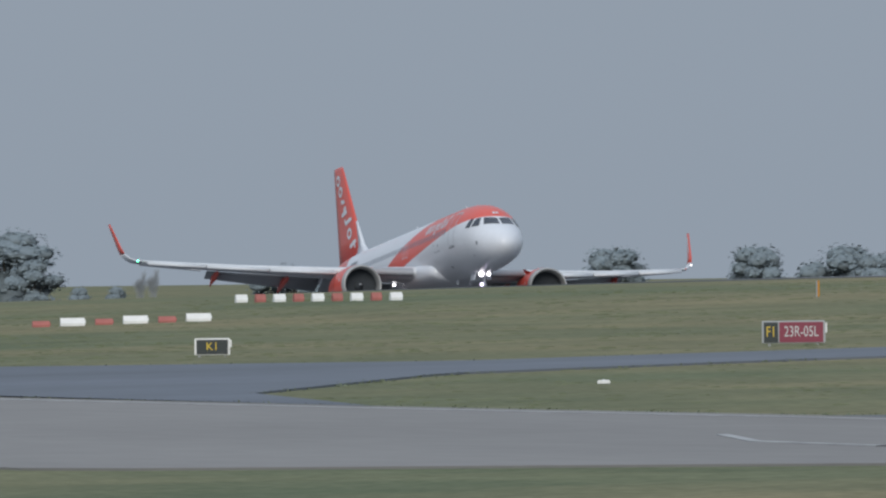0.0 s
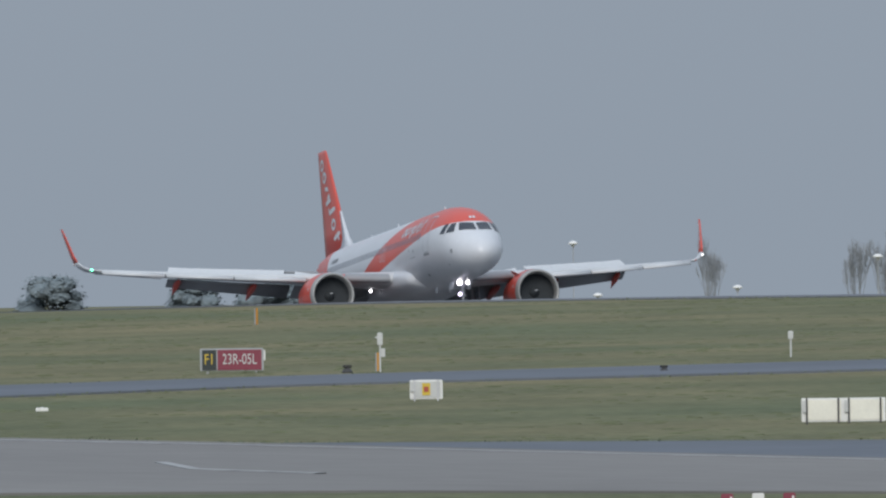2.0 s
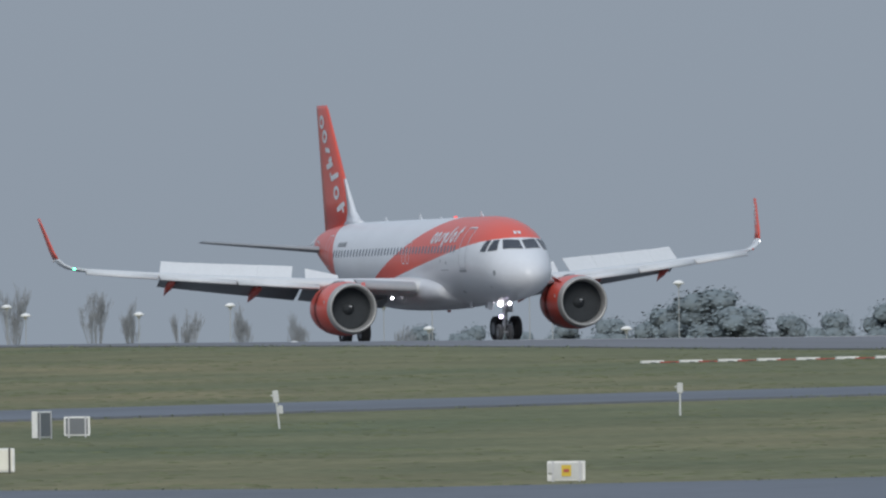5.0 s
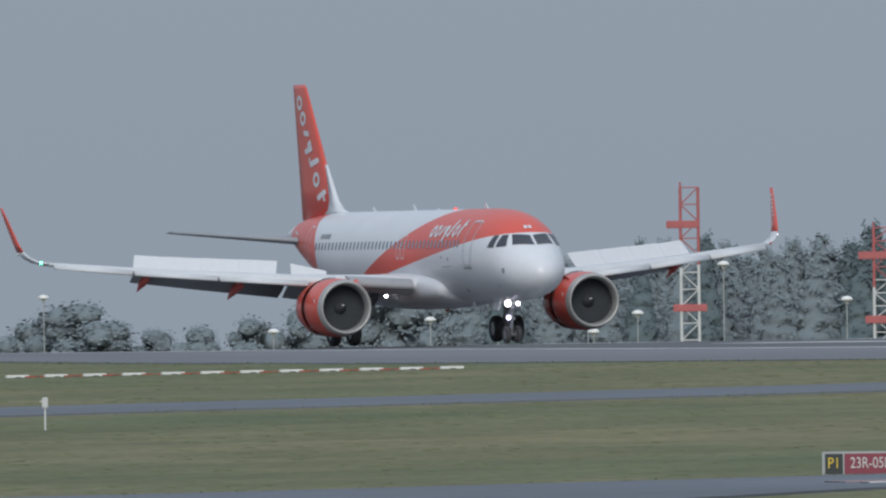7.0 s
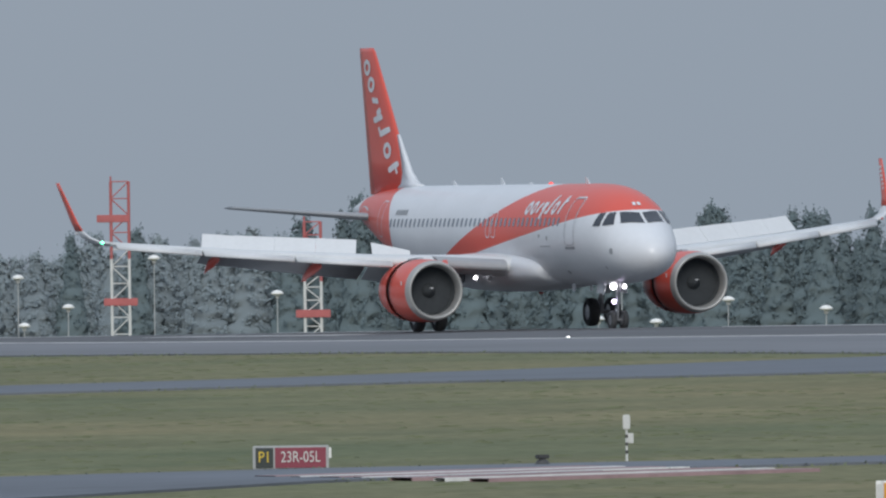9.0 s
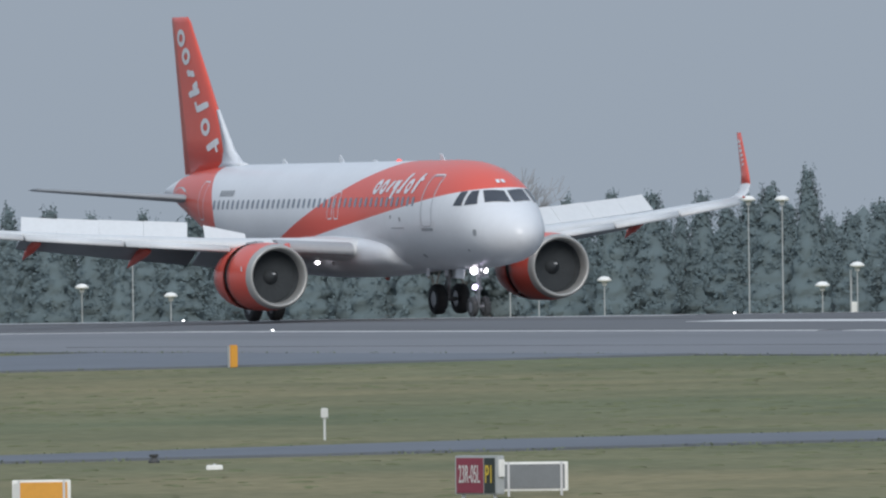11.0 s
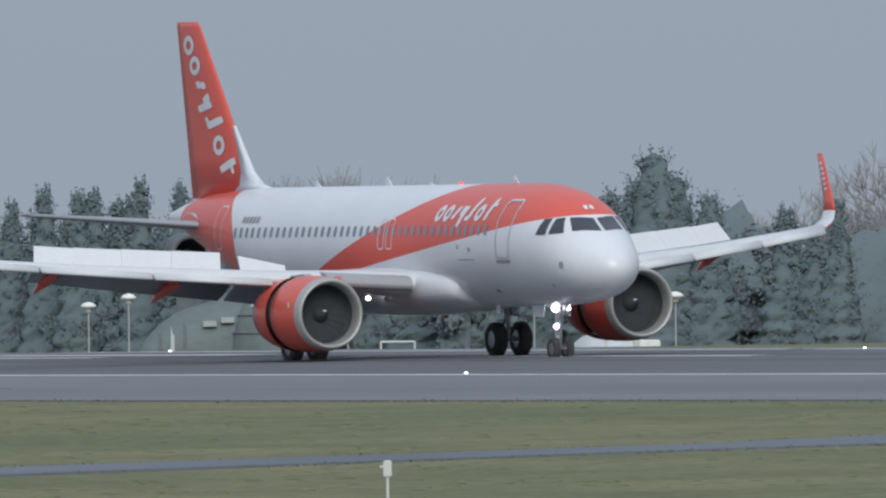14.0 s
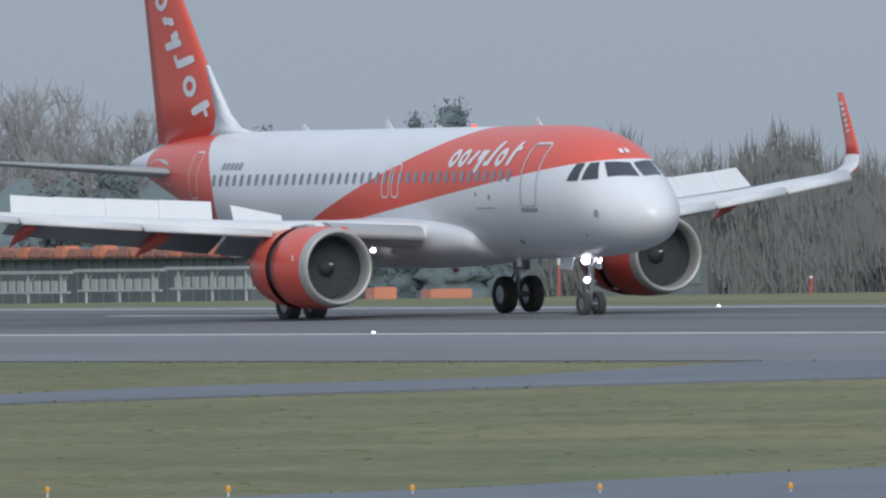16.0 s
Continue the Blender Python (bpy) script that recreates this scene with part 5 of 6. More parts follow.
def make_broadleaf(seed, material, sprays, wide=1.0):
    """Ten metres tall, limbs and a lumpy crown with gaps."""
    rng = np.random.default_rng(seed)
    ob = new("broadleaf_tree")
    bm = rod(bmesh.new(), (0, 0, -0.5), (0.1, 0, 4.0), 0.3, 0.18, 7)
    lobes = []
    for k in range(17):
        a = k * 2.4 + rng.uniform(-0.4, 0.4)
        z = rng.uniform(4.0, 7.8) if k > 9 else rng.uniform(7.6, 8.6) if k > 6 else 0.9 + 0.7 * k
        r = rng.uniform(0.5, 1.0) if 6 < k < 10 else rng.uniform(1.0, 3.0) * wide * math.sqrt(max(0.15, 1 - ((z - 3.8) / 5.4) ** 2))
        lobes.append((r * math.cos(a), r * math.sin(a), z, rng.uniform(1.1, 1.8)))
        rod(bm, (0, 0, 2.2 + k * 0.15), lobes[-1][:3], 0.12, 0.03, 5)
    part("trunk", bm, BARK, ob)
    core = bmesh.new()
    for x, y, z, r in lobes:
        lumpy_core(core, (x, y, z), r * 0.62, rng)
    lumpy_core(core, (0, 0, 3.6), 0.9 * wide, rng, 2.6)
    add_core(ob, core, material)
    cs, sz = [], []
    for x, y, z, r in lobes:
        for j in range(190):
            d = rng.normal(size=3)
            d *= r * rng.uniform(0.42, 1.0) / np.linalg.norm(d)
            cs.append((x + d[0], y + d[1], max(0.2, z + d[2] * 0.85)))
            sz.append(rng.uniform(0.11, 0.24) * (1.25 - 0.5 * np.linalg.norm(d) / r))
    way = np.array(cs) - (0, 0, 4.0)
    way /= np.linalg.norm(way, axis=1)[:, None] + 0.01
    crown = new("crown", crown_mesh(cs, sz, rng, sprays, outward=way + (0, 0, 0.25)))
    crown.parent = ob
    return ob


def make_bare(seed, spread=1.0, depth=6, bark=None):
    """Ten metres tall and leafless: forked limbs that end in fine twigs."""
    rng = np.random.default_rng(seed)
    ob = new("bare_tree")
    limbs, twigs = bmesh.new(), bmesh.new()

    def grow(p, d, length, r, k):
        q = p + d * length
        rod(limbs if k < 2 else twigs, p, q, r, r * 0.62, 5 if k < 2 else 3)
        if k >= depth:
            return
        for j in range(5 if k == 0 else 3):
            e = Vector(rng.normal(size=3)) * 0.42 * spread
            nd = (d + e + Vector((0, 0, 0.22))).normalized()
            grow(p + d * length * rng.uniform(0.65, 1.0), nd, length * rng.uniform(0.62, 0.82), max(0.012, r * 0.55), k + 1)
    grow(Vector((0, 0, -0.4)), Vector((0, 0, 1)), 2.6, 0.17, 0)
    top = max(v.co.z for v in twigs.verts)
    for b in (limbs, twigs):
        for v in b.verts:
            v.co *= 10 / top
    part("trunk", limbs, bark or TWIG, ob, "grey trunk and limbs")
    part("twig_crown", twigs, bark or TWIG, ob, "fine leafless twigs")
    return ob


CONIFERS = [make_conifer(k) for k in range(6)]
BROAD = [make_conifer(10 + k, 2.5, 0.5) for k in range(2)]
# PALE and LEAFY carry the foliage whose colour is lightened for distance haze.
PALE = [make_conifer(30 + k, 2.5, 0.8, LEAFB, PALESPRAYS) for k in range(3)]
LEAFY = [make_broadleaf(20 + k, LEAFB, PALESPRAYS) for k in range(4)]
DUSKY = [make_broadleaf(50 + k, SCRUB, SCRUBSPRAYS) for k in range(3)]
BARE = [make_bare(40 + k) for k in range(4)]
POPLAR = [make_bare(60 + k, 0.45, bark=PALETWIG) for k in range(3)]
rnd = random.Random(5)
LABELS = {"conifer": "dark evergreen conifer in the misty woodland edge", "broadleaf_tree": "hazy round-crowned tree beyond the airfield", "bare_tree": "tall leafless tree with fine grey twigs"}
CATS = {"conifer": "conifer", "broadleaf_tree": "tree", "bare_tree": "bare tree"}


def plant(kind, x, y, top, wide=1.0, label=""):
    src = rnd.choice(kind)
    x = x * y / 520
    g = ground_z(x, y) - 0.2
    f = (top - g) / 10.0
    ob = copy_thing(src, Matrix.Translation((x, y, g)) @ Matrix.Rotation(rnd.uniform(0, 6.28), 4, "Z"))
    ob.scale = (f * wide, f * wide, f)
    base = src.name.split(".")[0]
    return tagged(ob, label or LABELS[base], CATS[base], "woodland trees")


# height of the wood's outline along the far side of the field
WOOD = [(-1440, 3.6), (-1425, 5.0), (-1413, 4.4), (-1406, 4.9), (-1398, 4.2), (-1390, 4.0), (-1380, 4.2), (-1368, 4.5), (-1345, 4.4), (-1333, 5.0), (-1313, 5.2), (-1305, 4.6), (-1297, 4.9), (-1285, 5.1), (-1277, 4.4),
        (-1270, 5.1), (-1259, 4.9), (-1230, 4.8), (-1200, 5.2), (-1190, 5.4), (-1170, 4.6), (-1166, 3.6), (-1162, 4.9), (-1156, 5.2), (-1140, 5.2), (-1130, 6.2), (-1126, 5.0), (-1115, 4.0), (-1105, 3.2), (-1098, 4.0)]
WOOD += [(-1092, 3.7), (-1086, 3.4), (-1082, 5.9), (-1077, 7.0), (-1066, 7.2), (-1060, 6.9), (-1052, 6.5), (-1046, 5.8), (-1034, 6.0), (-1026, 5.5), (-1015, 6.3), (-1008, 7.2), (-1003, 6.7), (-992, 6.4), (-985, 6.8),
         (-978, 6.6), (-965, 6.8), (-952, 7.2), (-944, 7.4), (-936, 7.4), (-925, 6.9), (-914, 6.5), (-900, 6.2), (-885, 6.2)]
WOOD_X, WOOD_Z = zip(*WOOD)
x = -1431.0
while x < -872:
    top = float(np.interp(x, WOOD_X, WOOD_Z))
    scrubby = x < -1415 or -1192 < x < -1168 or -1118 < x < -1084 or -1050 < x < -1016 or -1000 < x < -956 or x > -924
    if scrubby and (x > -924 or rnd.random() < 0.75):
        if x > -924 or x > -1060 and rnd.random() < 0.6:
            plant(BARE, x, 544 + rnd.uniform(-4, 6), top + rnd.uniform(-0.8, 0.5), rnd.uniform(0.8, 1.1))
        else:
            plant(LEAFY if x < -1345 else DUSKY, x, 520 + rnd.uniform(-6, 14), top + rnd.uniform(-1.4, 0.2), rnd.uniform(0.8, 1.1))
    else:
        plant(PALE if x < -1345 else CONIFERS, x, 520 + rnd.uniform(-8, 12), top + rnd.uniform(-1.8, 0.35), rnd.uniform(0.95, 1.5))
    x += rnd.uniform(1.8, 3.6)
for x, top in ((-1189, 6.4), (-1185, 6.8), (-1181, 7.1), (-1176, 6.9), (-1172, 7.0), (-1049, 7.3), (-1046, 7.8), (-1042, 8.4), (-1039, 7.9), (-1036, 7.4), (-1031, 6.6), (-1027, 6.2), (-991, 7.2), (-986, 7.6), (-980, 9.2), (-977, 10.3), (-973, 9.9), (-969, 10.0), (-965, 9.0), (-961, 8.7), (-957, 7.8)):
    plant(BARE, x, 546 + rnd.uniform(-4, 4), top * 1.05 - 0.15, rnd.uniform(0.8, 1.0))
for x, top in ((-1406, 4.9), (-1380, 4.2), (-1368, 4.6), (-1328.4, 6.4), (-1331, 5.3), (-1309.6, 5.6), (-1313, 5.2), (-1290, 5.4), (-1270, 5.4), (-1162.6, 5.1), (-1156.4, 5.4), (-1130, 6.5), (-1081, 6.8), (-1077, 7.5), (-1073, 7.2), (-1065.4, 7.8), (-1060.4, 7.5), (-1055.7, 7.3), (-935, 7.8)):
    plant(CONIFERS, x, 508, top, 0.95)
plant(BROAD, -931.5, 508, 8.4, 1.0, "broad dark evergreen standing above the winter wood")
plant(BROAD, -1006.5, 508, 8.7, 1.1, "broad dark evergreen standing taller than the wood")
plant(BROAD, -1004.3, 509, 7.5, 1.0, "broad dark evergreen beside a taller one")
plant(BROAD, -1000.6, 510, 6.6, 0.9, "broad dark evergreen beside a taller one")
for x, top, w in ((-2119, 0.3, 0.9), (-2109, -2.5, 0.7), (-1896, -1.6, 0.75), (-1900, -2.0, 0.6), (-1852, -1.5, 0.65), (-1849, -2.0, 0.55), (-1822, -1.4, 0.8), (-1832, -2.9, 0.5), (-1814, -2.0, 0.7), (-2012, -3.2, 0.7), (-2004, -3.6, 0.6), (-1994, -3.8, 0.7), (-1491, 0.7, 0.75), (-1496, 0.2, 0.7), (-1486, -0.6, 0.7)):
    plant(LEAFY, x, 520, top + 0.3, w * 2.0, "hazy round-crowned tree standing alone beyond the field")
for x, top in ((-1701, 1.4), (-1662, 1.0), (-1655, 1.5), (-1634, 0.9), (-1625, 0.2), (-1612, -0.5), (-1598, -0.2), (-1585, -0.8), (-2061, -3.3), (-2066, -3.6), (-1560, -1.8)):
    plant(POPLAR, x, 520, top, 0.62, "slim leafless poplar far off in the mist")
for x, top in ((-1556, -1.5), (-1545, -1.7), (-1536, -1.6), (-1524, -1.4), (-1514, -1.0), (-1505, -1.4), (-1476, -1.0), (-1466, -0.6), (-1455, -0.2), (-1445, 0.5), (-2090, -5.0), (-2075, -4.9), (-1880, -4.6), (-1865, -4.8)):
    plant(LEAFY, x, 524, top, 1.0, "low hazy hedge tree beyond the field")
for ob in CONIFERS + BROAD + PALE + DUSKY + LEAFY + BARE + POPLAR:
    for o in list(ob.children):
        bpy.data.objects.remove(o)
    bpy.data.objects.remove(ob)


def undergrowth(u0, u1, inner, outer, label, n, share=0.74):
    """The wood's dense lower storey: an uneven bank of foliage with sprays standing out of it."""
    rng = np.random.default_rng(9)
    us = np.arange(u0, u1, 0.7)
    rows = 13
    vs, fs = [], []
    for i, u in enumerate(us):
        ybase = 530
        x0 = u * ybase / 520
        g = ground_z(x0, ybase) - 0.3
        h = (float(np.interp(u, WOOD_X, WOOD_Z)) - g) * (share + 0.09 * math.sin(u * 0.31) + 0.07 * math.sin(u * 0.83 + 1) + 0.06 * math.sin(u * 2.1) + rng.uniform(-0.04, 0.04))
        for k in range(rows):
            f = k / (rows - 1)
            push = 1.3 * noise.noise(Vector((u * 0.35, f * 3.0, 0))) + 0.5 * noise.noise(Vector((u * 1.1, f * 8.0, 4)))
            y = ybase + push + 5.0 * f ** 2.2
            vs.append((x0, y, g + h * f))
    for i in range(len(us) - 1):
        for k in range(rows - 1):
            a = i * rows + k
            fs.append((a, a + rows, a + rows + 1, a + 1))
    pick = rng.integers(0, len(vs), n)
    cs = np.array(vs)[pick] + rng.normal(size=(n, 3)) * (0.35, 0.25, 0.3) - (0, 0.25, 0)
    if outer is THICKSPRAYS:                   # bare upright shoots
        tall, side, lean = rng.uniform(0.5, 1.5, (n, 1)), rng.uniform(0.02, 0.05, (n, 1)), rng.normal(size=(n, 3)) * (0.28, 0.2, 0.0)
        lv = np.stack([cs + side * (0.4, 0.9, 0), cs - side * (0.4, 0.9, 0), cs + lean + tall * (0, 0, 1)], 1).reshape(-1, 3).tolist()
        lf = np.arange(n * 3).reshape(-1, 3).tolist()
    else:
        lv, lf = clumps(cs, rng.uniform(0.035, 0.085, n), rng, np.tile((0.35, -0.85, 0.35), (n, 1)))
    k = len(vs)
    me = bpy.data.meshes.new("undergrowth")
    me.from_pydata(vs + lv, [], fs + [tuple(k + q for q in f) for f in lf])
    me.materials.append(inner)
    me.materials.append(outer)
    me.polygons.foreach_set("material_index", np.array([0] * len(fs) + [1] * len(lf), dtype=np.int32))
    me.shade_smooth()
    tagged(new("undergrowth", me), label, "undergrowth", kind="stuff")


# The far end's scrub uses the colour paled for haze.
undergrowth(-1445, -1341.4, LEAFB, PALESPRAYS, "thin scrub at the wood's far end, paled for haze", 14000)
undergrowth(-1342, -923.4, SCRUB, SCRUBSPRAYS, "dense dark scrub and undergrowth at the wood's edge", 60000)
undergrowth(-924, -850, THICKET, THICKSPRAYS, "brown leafless thicket at the wood's edge", 42000, 0.76)


# ---------------------------------------------------------------- fire training rig, sheds, windsock
def training_rig(x, y):
    ob = thing("training_rig", place(x, y, facing(x, y)), "dark weathered green aircraft-shaped fire training rig", "training rig")
    prof = [(-0.4, 2.08), (0.6, 2.05), (1.4, 1.90), (2.2, 1.60), (2.9, 1.22), (3.4, 0.90), (3.75, 0.60), (3.95, 0.30), (4.0, 0.02)]
    bm = lathe(prof, "z", 36)
    for v in bm.verts:
        v.co.y *= 1.6 if v.co.y > 0 else 1.0
    part("hull", bm, HUTGREEN, ob, "round-nosed weathered hull", smooth=True)
    for a0 in (-128, -106, -84, -62):
        bm = bmesh.new()
        g = [[bm.verts.new((r * math.cos(radians(a)), r * math.sin(radians(a)), z)) for a in (a0, a0 + 10, a0 + 20)] for z, r in ((2.62, 1.44), (2.92, 1.27))]
        for j in (0, 1):
            bm.faces.new((g[0][j], g[0][j + 1], g[1][j + 1], g[1][j]))
        part("window_band", bm, HUTPALE, ob, "pale window panel")
    secs = []
    for u, h in ((-6.1, 0.3), (-5.6, 1.2), (-5.0, 1.85), (-4.2, 2.4), (-3.2, 2.75), (-2.2, 3.0), (-1.3, 3.4), (-0.5, 3.75), (0.0, 3.9)):
        secs.append([Vector((u, 0.6 - 1.7 * math.cos(a), -0.4 + (h + 0.4) * math.sin(a) ** 0.8)) for a in [k * math.pi / 14 for k in range(15)]])
    part("rear_hull", loft(secs), HUTGREEN, ob, "sloping weathered rear hull", smooth=True)
    for u in (-3.0, -2.2):
        part("hatch", boxed(u, u + 0.6, -1.05, -0.6, 1.75 + 0.2 * (u + 3), 2.0 + 0.2 * (u + 3), bevel=0.02), HUTPALE, ob, "pale hatch panel")
    for z, r in ((0.5, 2.07), (1.4, 1.92), (2.2, 1.62)):
        part("hoop", lathe([(z, r), (z + 0.04, r + 0.05), (z + 0.08, r - 0.02)], "z", 36), HUTDARK, ob)
    for k in range(3):
        secs = [[Vector((-5.0 + 0.55 * k + d, 0.6 - (1.74 + 0.02) * math.cos(a), -0.4 + (2.32 + 0.28 * k) * math.sin(a) ** 0.8)) for a in [j * math.pi / 14 for j in range(15)]] for d in (0.0, 0.16)]
        bm = loft(secs)
        part("hoop", bm, HUTPALE if k == 1 else HUTDARK, ob, "grey hoop of the rear frame")
    bm = lathe([(0.4, 0.70), (0.55, 0.85), (0.3, 0.98), (-1.4, 0.98), (-2.4, 0.7), (-2.4, 0.3), (-0.6, 0.25), (0.1, 0.02)], "x", 28, (0, 0, 5.0))
    for v in bm.verts:
        v.co = Matrix.Translation((-3.6, 3.5, 0)) @ Matrix.Rotation(radians(-80), 4, "Z") @ v.co
    part("engine_drum", bm, HUTDARK, ob, "dark round engine drum", smooth=True)
    part("pylon", boxed(-4.2, -3.0, 3.2, 5.5, 0.0, 4.3, bevel=0.05), HUTDARK, ob)
    part("mast_lamp", rod(bmesh.new(), (0.4, 0.9, 3.6), (0.4, 0.9, 4.5), 0.06), PLASTICW, ob)


training_rig(-904.8, 448)


def long_shed(x0, x1, y):
    ob = thing("long_shed", place((x0 + x1) / 2, y), "long grey picket-fronted shed with an orange tiled ridge", "shed")
    w = (x1 - x0) / 2
    part("wall", boxed(-w, w, 0, 3, -0.3, 2.3, bevel=0.03), HUTDARK, ob, "dark grey wall")
    part("roof", loft([[(-w, -0.3, 2.25), (w, -0.3, 2.25), (w, 3.3, 2.25), (-w, 3.3, 2.25)], [(-w, 0.9, 2.75), (w, 0.9, 2.75), (w, 2.1, 2.75), (-w, 2.1, 2.75)]]), HUTDARK, ob)
    n = int(w * 2 / 1.15)
    for k in range(n):
        u = -w + 1.15 * k + 0.1
        bm = boxed(u, u + 0.95, -0.35, 0.5, 2.26, 2.72 + 0.1 * math.sin(k * 2.3), bevel=0.09)
        part("ridge_tile", bm, HAZEDORANGE if k % 3 == 0 else RIDGERED, ob)
    for k in range(n):
        u = -w + 1.15 * k + 0.5
        part("picket", boxed(u, u + 0.09, -0.08, 0.0, -0.3, 2.2), HUTGREEN, ob)


long_shed(-862, -838, 458)


def gantry(x, y):
    ob = thing("light_gantry", place(x, y), "white steel rail gantry with hanging panels", "gantry", "light gantries")
    part("beam", boxed(-3.9, 3.9, -0.12, 0.12, 1.42, 1.56, bevel=0.02), POSTG, ob)
    part("lower_beam", boxed(-3.6, 3.6, -0.06, 0.06, 0.62, 0.70), POSTG, ob)
    for u in (-2.9, 0.0, 2.9):
        part("post", rod(bmesh.new(), (u, 0, -0.3), (u, 0, 1.5), 0.06), POSTG, ob)
        part("strut", rod(bmesh.new(), (u, 0, 0.9), (u + 0.7, 0, 1.45), 0.035), POSTG, ob)
    for k in range(9):
        u = -3.2 + 0.75 * k
        part("panel", boxed(u, u + 0.5, -0.04, 0.04, 0.68, 1.15, bevel=0.02), HUTPALE, ob, "pale hanging panel")


for x in (-828, -820, -812, -804):
    gantry(x, 442)


def orange_container(x, y, w, h, label):
    ob = thing("orange_container", place(x, y, facing(x, y)), label, "container")
    part("body", boxed(-w / 2, w / 2, -0.5, 0.8, 0.0, h, bevel=0.04), HAZEDORANGE, ob)
    part("side", boxed(-w / 2 - 0.35, -w / 2, -0.45, 0.75, 0.0, h * 0.96, bevel=0.03), RIDGERED, ob, "brownish end panel")
    for k in range(3):
        part("panel", boxed(-w / 2 + w * k / 3 + 0.05, -w / 2 + w * (k + 1) / 3 - 0.05, -0.53, -0.5, h * 0.2, h * 0.8, bevel=0.01), HAZEDORANGE, ob)


orange_container(-811.85, 450, 0.95, 0.64, "small orange container beyond the runway")
orange_container(-806.3, 450, 1.75, 0.50, "long low orange container beyond the runway")


def windsock(x, y):
    ob = thing("windsock", place(x, y, facing(x, y)), "orange windsock on a red and white pole", "windsock")
    h = 6.52 - ground_z(x, y)
    for k in range(5):
        part("pole", rod(bmesh.new(), (0, 0, h * k / 5 - (0.2 if k == 0 else 0)), (0, 0, h * (k + 1) / 5), 0.065), BARRIERR if k % 2 == 0 or k > 2 else POSTW, ob)
    part("crossbar", rod(bmesh.new(), (-1.25, 0, h - 0.18), (1.25, 0, h - 0.18), 0.05), POSTD, ob)
    secs = []
    for u, v, r, lean in ((-0.05, -1.35, 0.50, 4), (-0.7, -1.38, 0.48, 8), (-1.4, -1.5, 0.46, 20), (-1.95, -1.78, 0.43, 36), (-2.45, -2.2, 0.38, 48), (-2.85, -2.7, 0.33, 56), (-3.15, -3.2, 0.28, 60)):
        c, q = Vector((u, 0, h + v)), radians(lean)
        secs.append([c + Vector((-math.sin(q) * r * math.sin(a), r * math.cos(a), math.cos(q) * r * math.sin(a))) for a in [k * math.pi / 10 for k in range(20)]])
    bm = loft(secs, cap=False)
    part("sock", bm, ORANGE, ob, "orange fabric sock hanging half filled", smooth=True)


windsock(-797.3, 450)


def tarp_heap(x, y):
    ob = thing("covered_heap", place(x, y), "white and grey tarpaulin-covered heap beyond the runway", "heap")
    rng = np.random.default_rng(3)
    secs = []
    for k in range(12):
        f = k / 11
        w, h = 0.2 + 1.7 * math.sin(math.pi * f) ** 0.5, 0.1 + 1.5 * math.sin(math.pi * min(1, f * 1.1)) ** 0.7
        secs.append([Vector((-3.2 + 6.4 * f, -w * math.cos(a), -0.3 + h * math.sin(a) * rng.uniform(0.9, 1.06))) for a in [j * math.pi / 12 for j in range(13)]])
    part("cover", loft(secs), TARP, ob, smooth=True)
    part("crate", boxed(2.9, 3.7, -0.6, 0.4, -0.2, 0.8, bevel=0.05), PLASTICW, ob)
    part("rope", rod(bmesh.new(), (-1, -1.9, 0.0), (-1, 1.9, 0.0), 0.03), POSTD, ob)


tarp_heap(-879, 452)


def trailer(x, y):
    ob = thing("trailer_frame", place(x, y, facing(x, y)), "small pale open trailer frame", "trailer")
    for u in (-0.75, 0.75):
        part("post", rod(bmesh.new(), (u, 0, -0.1), (u, 0, 0.95), 0.04), POSTW, ob)
    part("rail", rod(bmesh.new(), (-0.75, 0, 0.95), (0.75, 0, 0.95), 0.04), POSTW, ob)
    part("bed", boxed(-0.8, 0.8, -0.5, 0.5, 0.15, 0.3, bevel=0.02), HUTPALE, ob)


trailer(-896.1, 450)


def glasshouse(x, y):
    ob = thing("panelled_shed", place(x, y, facing(x, y)), "low bluish grey panelled shed at the wood's edge", "shed")
    part("wall", boxed(-2.6, 2.2, 0, 3, -0.2, 1.7, bevel=0.03), HUTDARK, ob)
    for k in range(3):
        part("panel", boxed(-2.4 + 1.5 * k, -1.1 + 1.5 * k, -0.05, 0.0, 0.5, 1.5, bevel=0.02), HUTGREEN, ob)
    for u in (-1.9, 1.6):
        part("vent", boxed(u, u + 0.15, -0.09, -0.05, 0.9, 1.3), PLASTICW, ob, "white vent")


glasshouse(-794.8, 453)
for x, h, label in ((-868.1, 1.6, "plain white post at the runway's far side"), (-928.4, 0.6, "small yellow box at the runway's far side"), (-770, 0.6, "small red and white stake in the far grass")):
    ob = thing("stake", place(x, 446), label, "post")
    part("stem", rod(bmesh.new(), (0, 0, -0.1), (0, 0, h), 0.07 if h > 1 else 0.06), POSTW if h > 1 else YELLOW if x < -900 else PLASTICR, ob)
    part("cap", lathe([(h, 0.08), (h + 0.06, 0.05), (h + 0.08, 0.005)], "z", 10), PLASTICW, ob)


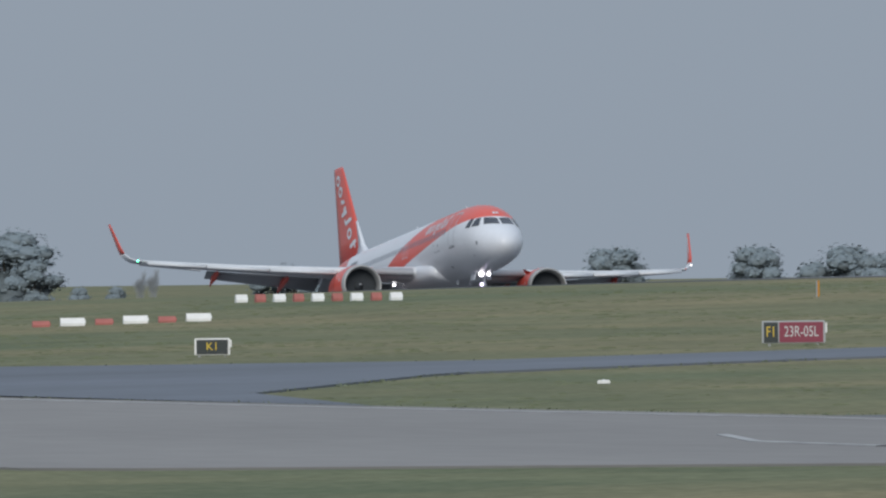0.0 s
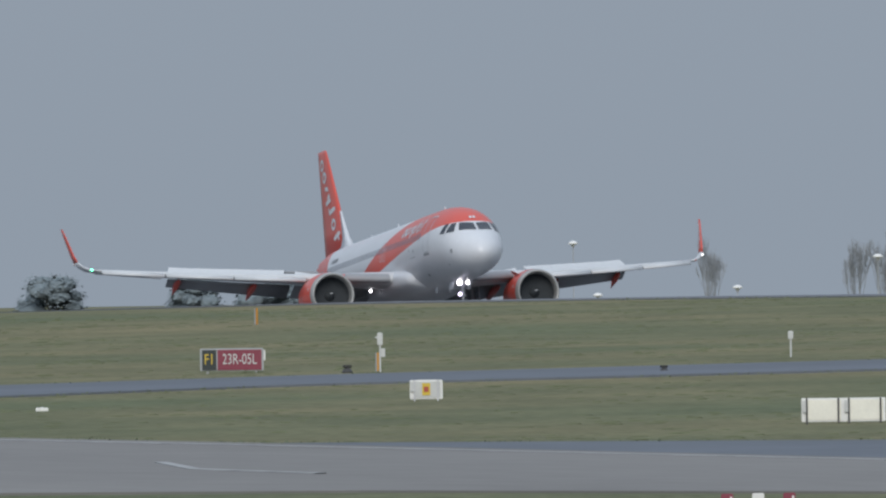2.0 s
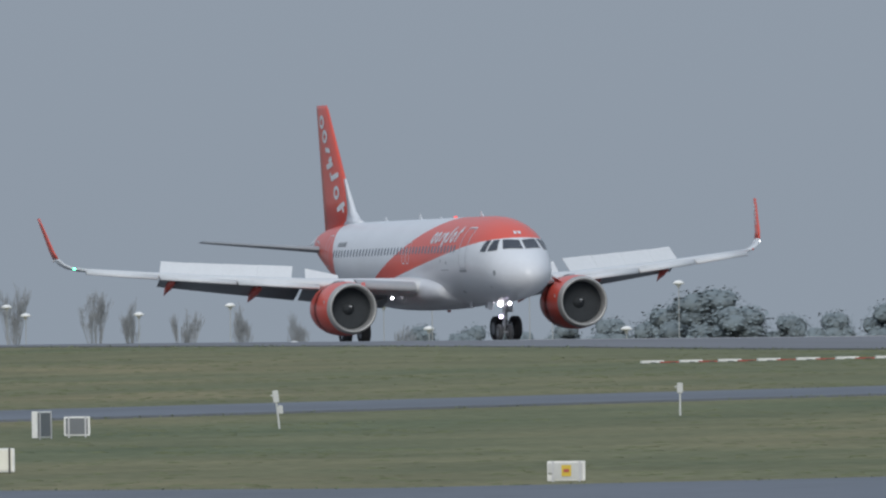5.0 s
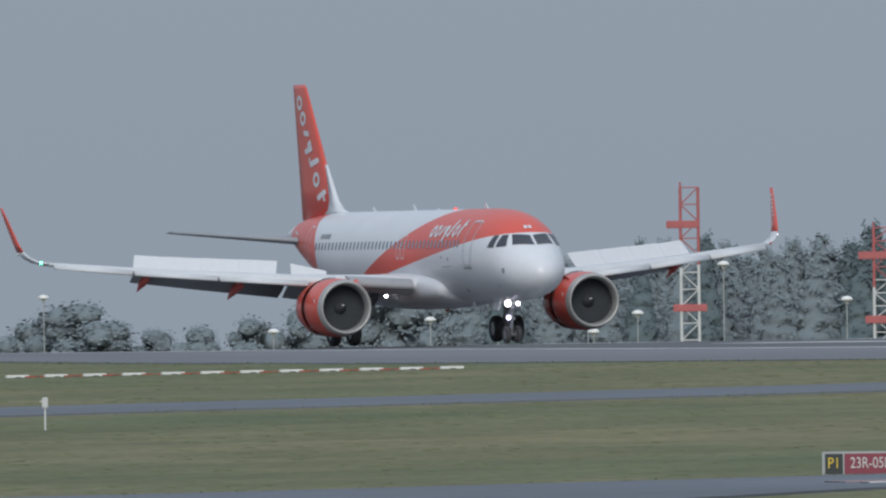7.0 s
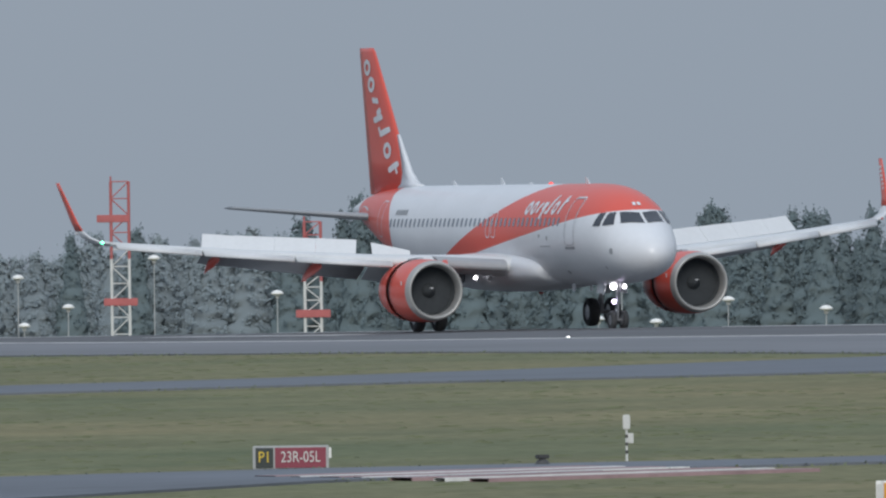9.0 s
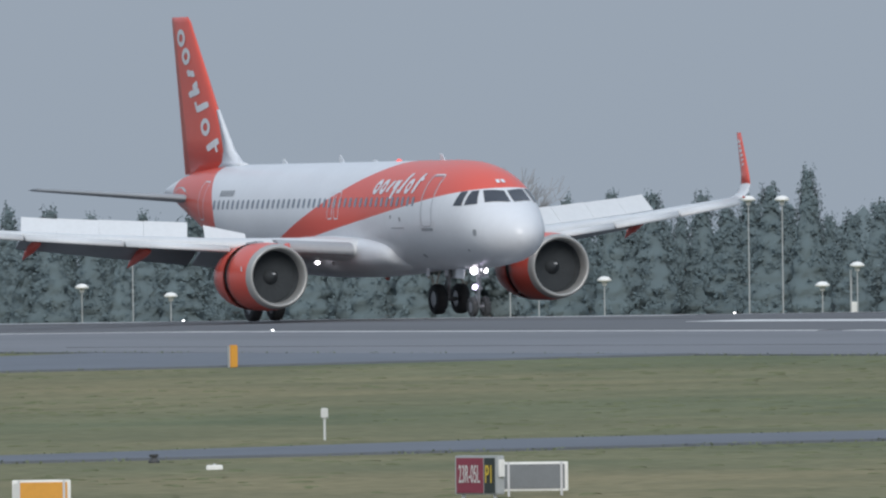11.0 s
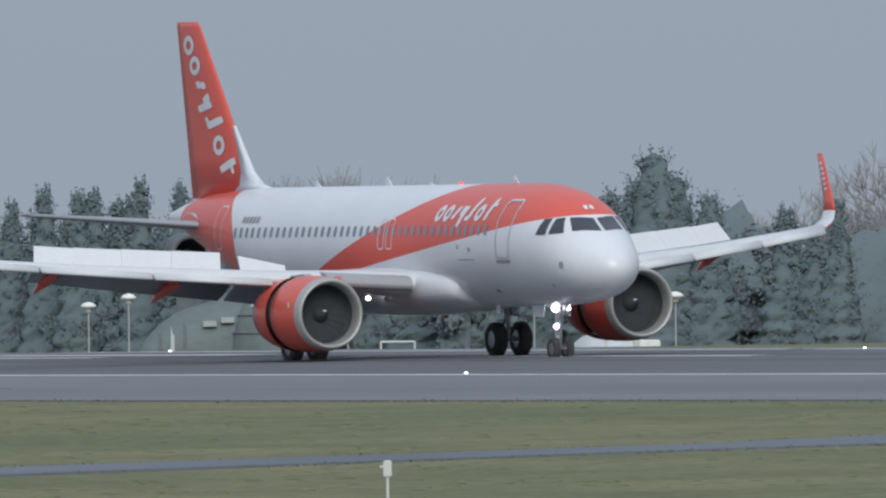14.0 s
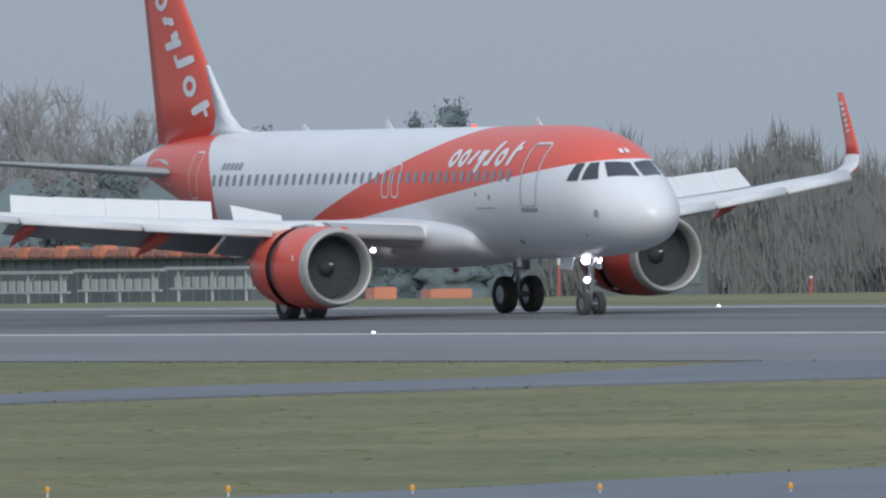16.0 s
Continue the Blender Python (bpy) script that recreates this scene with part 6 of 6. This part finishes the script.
# ---------------------------------------------------------------- foreground markers, taxiway paint, weeds at the paving's edge
for k, (x, y) in enumerate(((-455.6, 139.6), (-455.0, 140.1), (-454.4, 140.6))):
    ob = thing("marker_block", place(x, y, facing(x, y)), "%s plastic marker block at the taxiway's edge" % ("white" if k == 1 else "dark red"), "marker", "red and white marker blocks")
    part("block", boxed(-0.13, 0.13, -0.1, 0.1, -0.05, 0.42, bevel=0.02), PLASTICW if k == 1 else SIGNRED, ob)
    part("strip", boxed(0.06, 0.1, -0.107, -0.1, 0.0, 0.36), PLASTICW, ob)


def weeds(line, n, seed):
    rng = np.random.default_rng(seed)
    d = [0.0]
    for p, q in zip(line, line[1:]):
        d.append(d[-1] + math.dist(p, q))
    u = rng.uniform(0, d[-1], n)
    keep = np.array([noise.noise(Vector((a * 0.22, seed, 0))) for a in u]) > -0.12
    u = u[keep]
    x = np.interp(u, d, [p[0] for p in line]) + rng.normal(size=len(u)) * 0.5
    y = np.interp(u, d, [p[1] for p in line]) + rng.normal(size=len(u)) * 0.35
    z = np.array([ground_z(a, b) for a, b in zip(x, y)]) + rng.uniform(0.0, 0.07, len(u))
    return np.stack([x, y, z], 1), rng.uniform(0.02, 0.055, len(u))


EDGE_A = [(-720, 161.3), (-655.9, 161.9), (-610.6, 162.5), (-571.3, 163.0)]
EDGE_B = [(-750.2, 174.8), (-731.9, 181.8), (-712.9, 190.4), (-714.4, 204.3), (-708.9, 221.1), (-702.2, 243.7), (-694.4, 267.9)]
EDGE_C = [(-650.9, 167.2), (-682.7, 181.6), (-690.8, 197.4), (-683.5, 213.1), (-680.7, 241.4), (-674.2, 263.7), (-661.2, 280.0)]
EDGE_D = [(-572.3, 162.9), (-546.6, 170.5), (-529.3, 175.4), (-522.2, 184.3), (-516.8, 199.6), (-506.9, 210.2), (-506.0, 225.0), (-498.5, 234.1), (-497.0, 256.6), (-503.8, 272.0)]
EDGE_E = [(-498.0, 194.2), (-498.8, 206.5), (-491.2, 218.7), (-487.0, 229.4), (-489.0, 252.4), (-488.2, 261.6), (-486.0, 274.9)]
EDGE_F = [(-387.8, 161.0), (-377.9, 192.8), (-377.4, 210.2), (-382.3, 222.6)]
EDGE_G = [(-1000, 299.7), (-825, 300.7), (-650, 295.7), (-350, 293.9)]
WEED_LINES = ((EDGE_A, 1600), (EDGE_B, 1600), (EDGE_C, 1600), (EDGE_D, 2200), (EDGE_E, 1500), (EDGE_F, 1200), (EDGE_G, 5000))
drape("taxiway_edge_line", [(x, y - 1.9) for x, y in EDGE_A] + [(-480, 161.2)], [(x, y - 1.65) for x, y in EDGE_A] + [(-480, 161.45)], FADEDLINE, 0.085, "", "", across=1, parent=runway)
drape("taxiway_arc", [(-545, 152), (-535, 149.5), (-520, 149)], [(-545, 152.3), (-535, 149.8), (-520, 149.3)], FADEDLINE, 0.085, "", "", across=1, parent=runway)


def build_weeds():
    rng = np.random.default_rng(77)
    c, s = zip(*[weeds(line, n, k) for k, (line, n) in enumerate(WEED_LINES)])
    c, s = np.concatenate(c), np.concatenate(s)
    tagged(new("verge_weeds", crown_mesh(c, s, rng, WEED, "verge_weeds")), "dark green weeds along the edges of the paving", "weeds", kind="stuff")


build_weeds()


TUFT = mat("coarse_grass_tufts", (0.150, 0.170, 0.104), 0.95, var=0.14, scale=0.12, island=True, spec=0.05)


def grass_tufts():
    """Coarse upright tufts over the mown field, thicker in drifts."""
    rng = np.random.default_rng(31)
    n = 36000
    x, y = rng.uniform(-1010, -360, n), rng.uniform(161, 303, n)
    drift = np.array([noise.noise(Vector((a * 0.035, b * 0.11, 2.0))) + 0.6 * noise.noise(Vector((a * 0.15, b * 0.45, 7.0))) for a, b in zip(x, y)])
    keep = drift > rng.uniform(-0.35, 0.75, n)
    for border_a, border_b in PAVED:
        ya, yb = np.interp(y, [p[1] for p in border_a], [p[0] for p in border_a]), np.interp(y, [p[1] for p in border_b], [p[0] for p in border_b])
        inside = (x > ya - 0.4) & (x < yb + 0.4) & (y < max(p[1] for p in border_a))
        keep &= ~inside
    keep &= y < np.interp(x, [-1000, -825, -650, -350], [299, 300, 295, 293.5])
    keep &= y > 163.6
    x, y = x[keep], y[keep]
    m = len(x)
    z = np.array([ground_z(a, b) for a, b in zip(x, y)])
    turn, w, h = rng.uniform(-0.4, 0.4, m) + 1.2, rng.uniform(0.12, 0.42, m), rng.uniform(0.01, 0.036, m)
    dx, dy = np.cos(turn) * w, np.sin(turn) * w
    lean = rng.uniform(-0.03, 0.03, m)
    v = np.stack([np.stack([x - dx, y - dy, z - 0.02], 1), np.stack([x + dx, y + dy, z - 0.02], 1), np.stack([x + dx * 0.55 + lean, y + dy * 0.55, z + h * rng.uniform(0.5, 1, m)], 1), np.stack([x - dx * 0.1, y - dy * 0.1 + lean, z + h], 1), np.stack([x - dx * 0.65, y - dy * 0.65, z + h * rng.uniform(0.4, 0.9, m)], 1)], 1).reshape(-1, 3)
    me = bpy.data.meshes.new("grass_tufts")
    me.from_pydata(v.tolist(), [], np.arange(m * 5).reshape(-1, 5).tolist())
    me.materials.append(TUFT)
    tagged(new("grass_tufts", me), "coarse green and straw tufts in the mown grass", "grass", kind="stuff")


even_out(TUFT, 0.5)
grass_tufts()


motions()
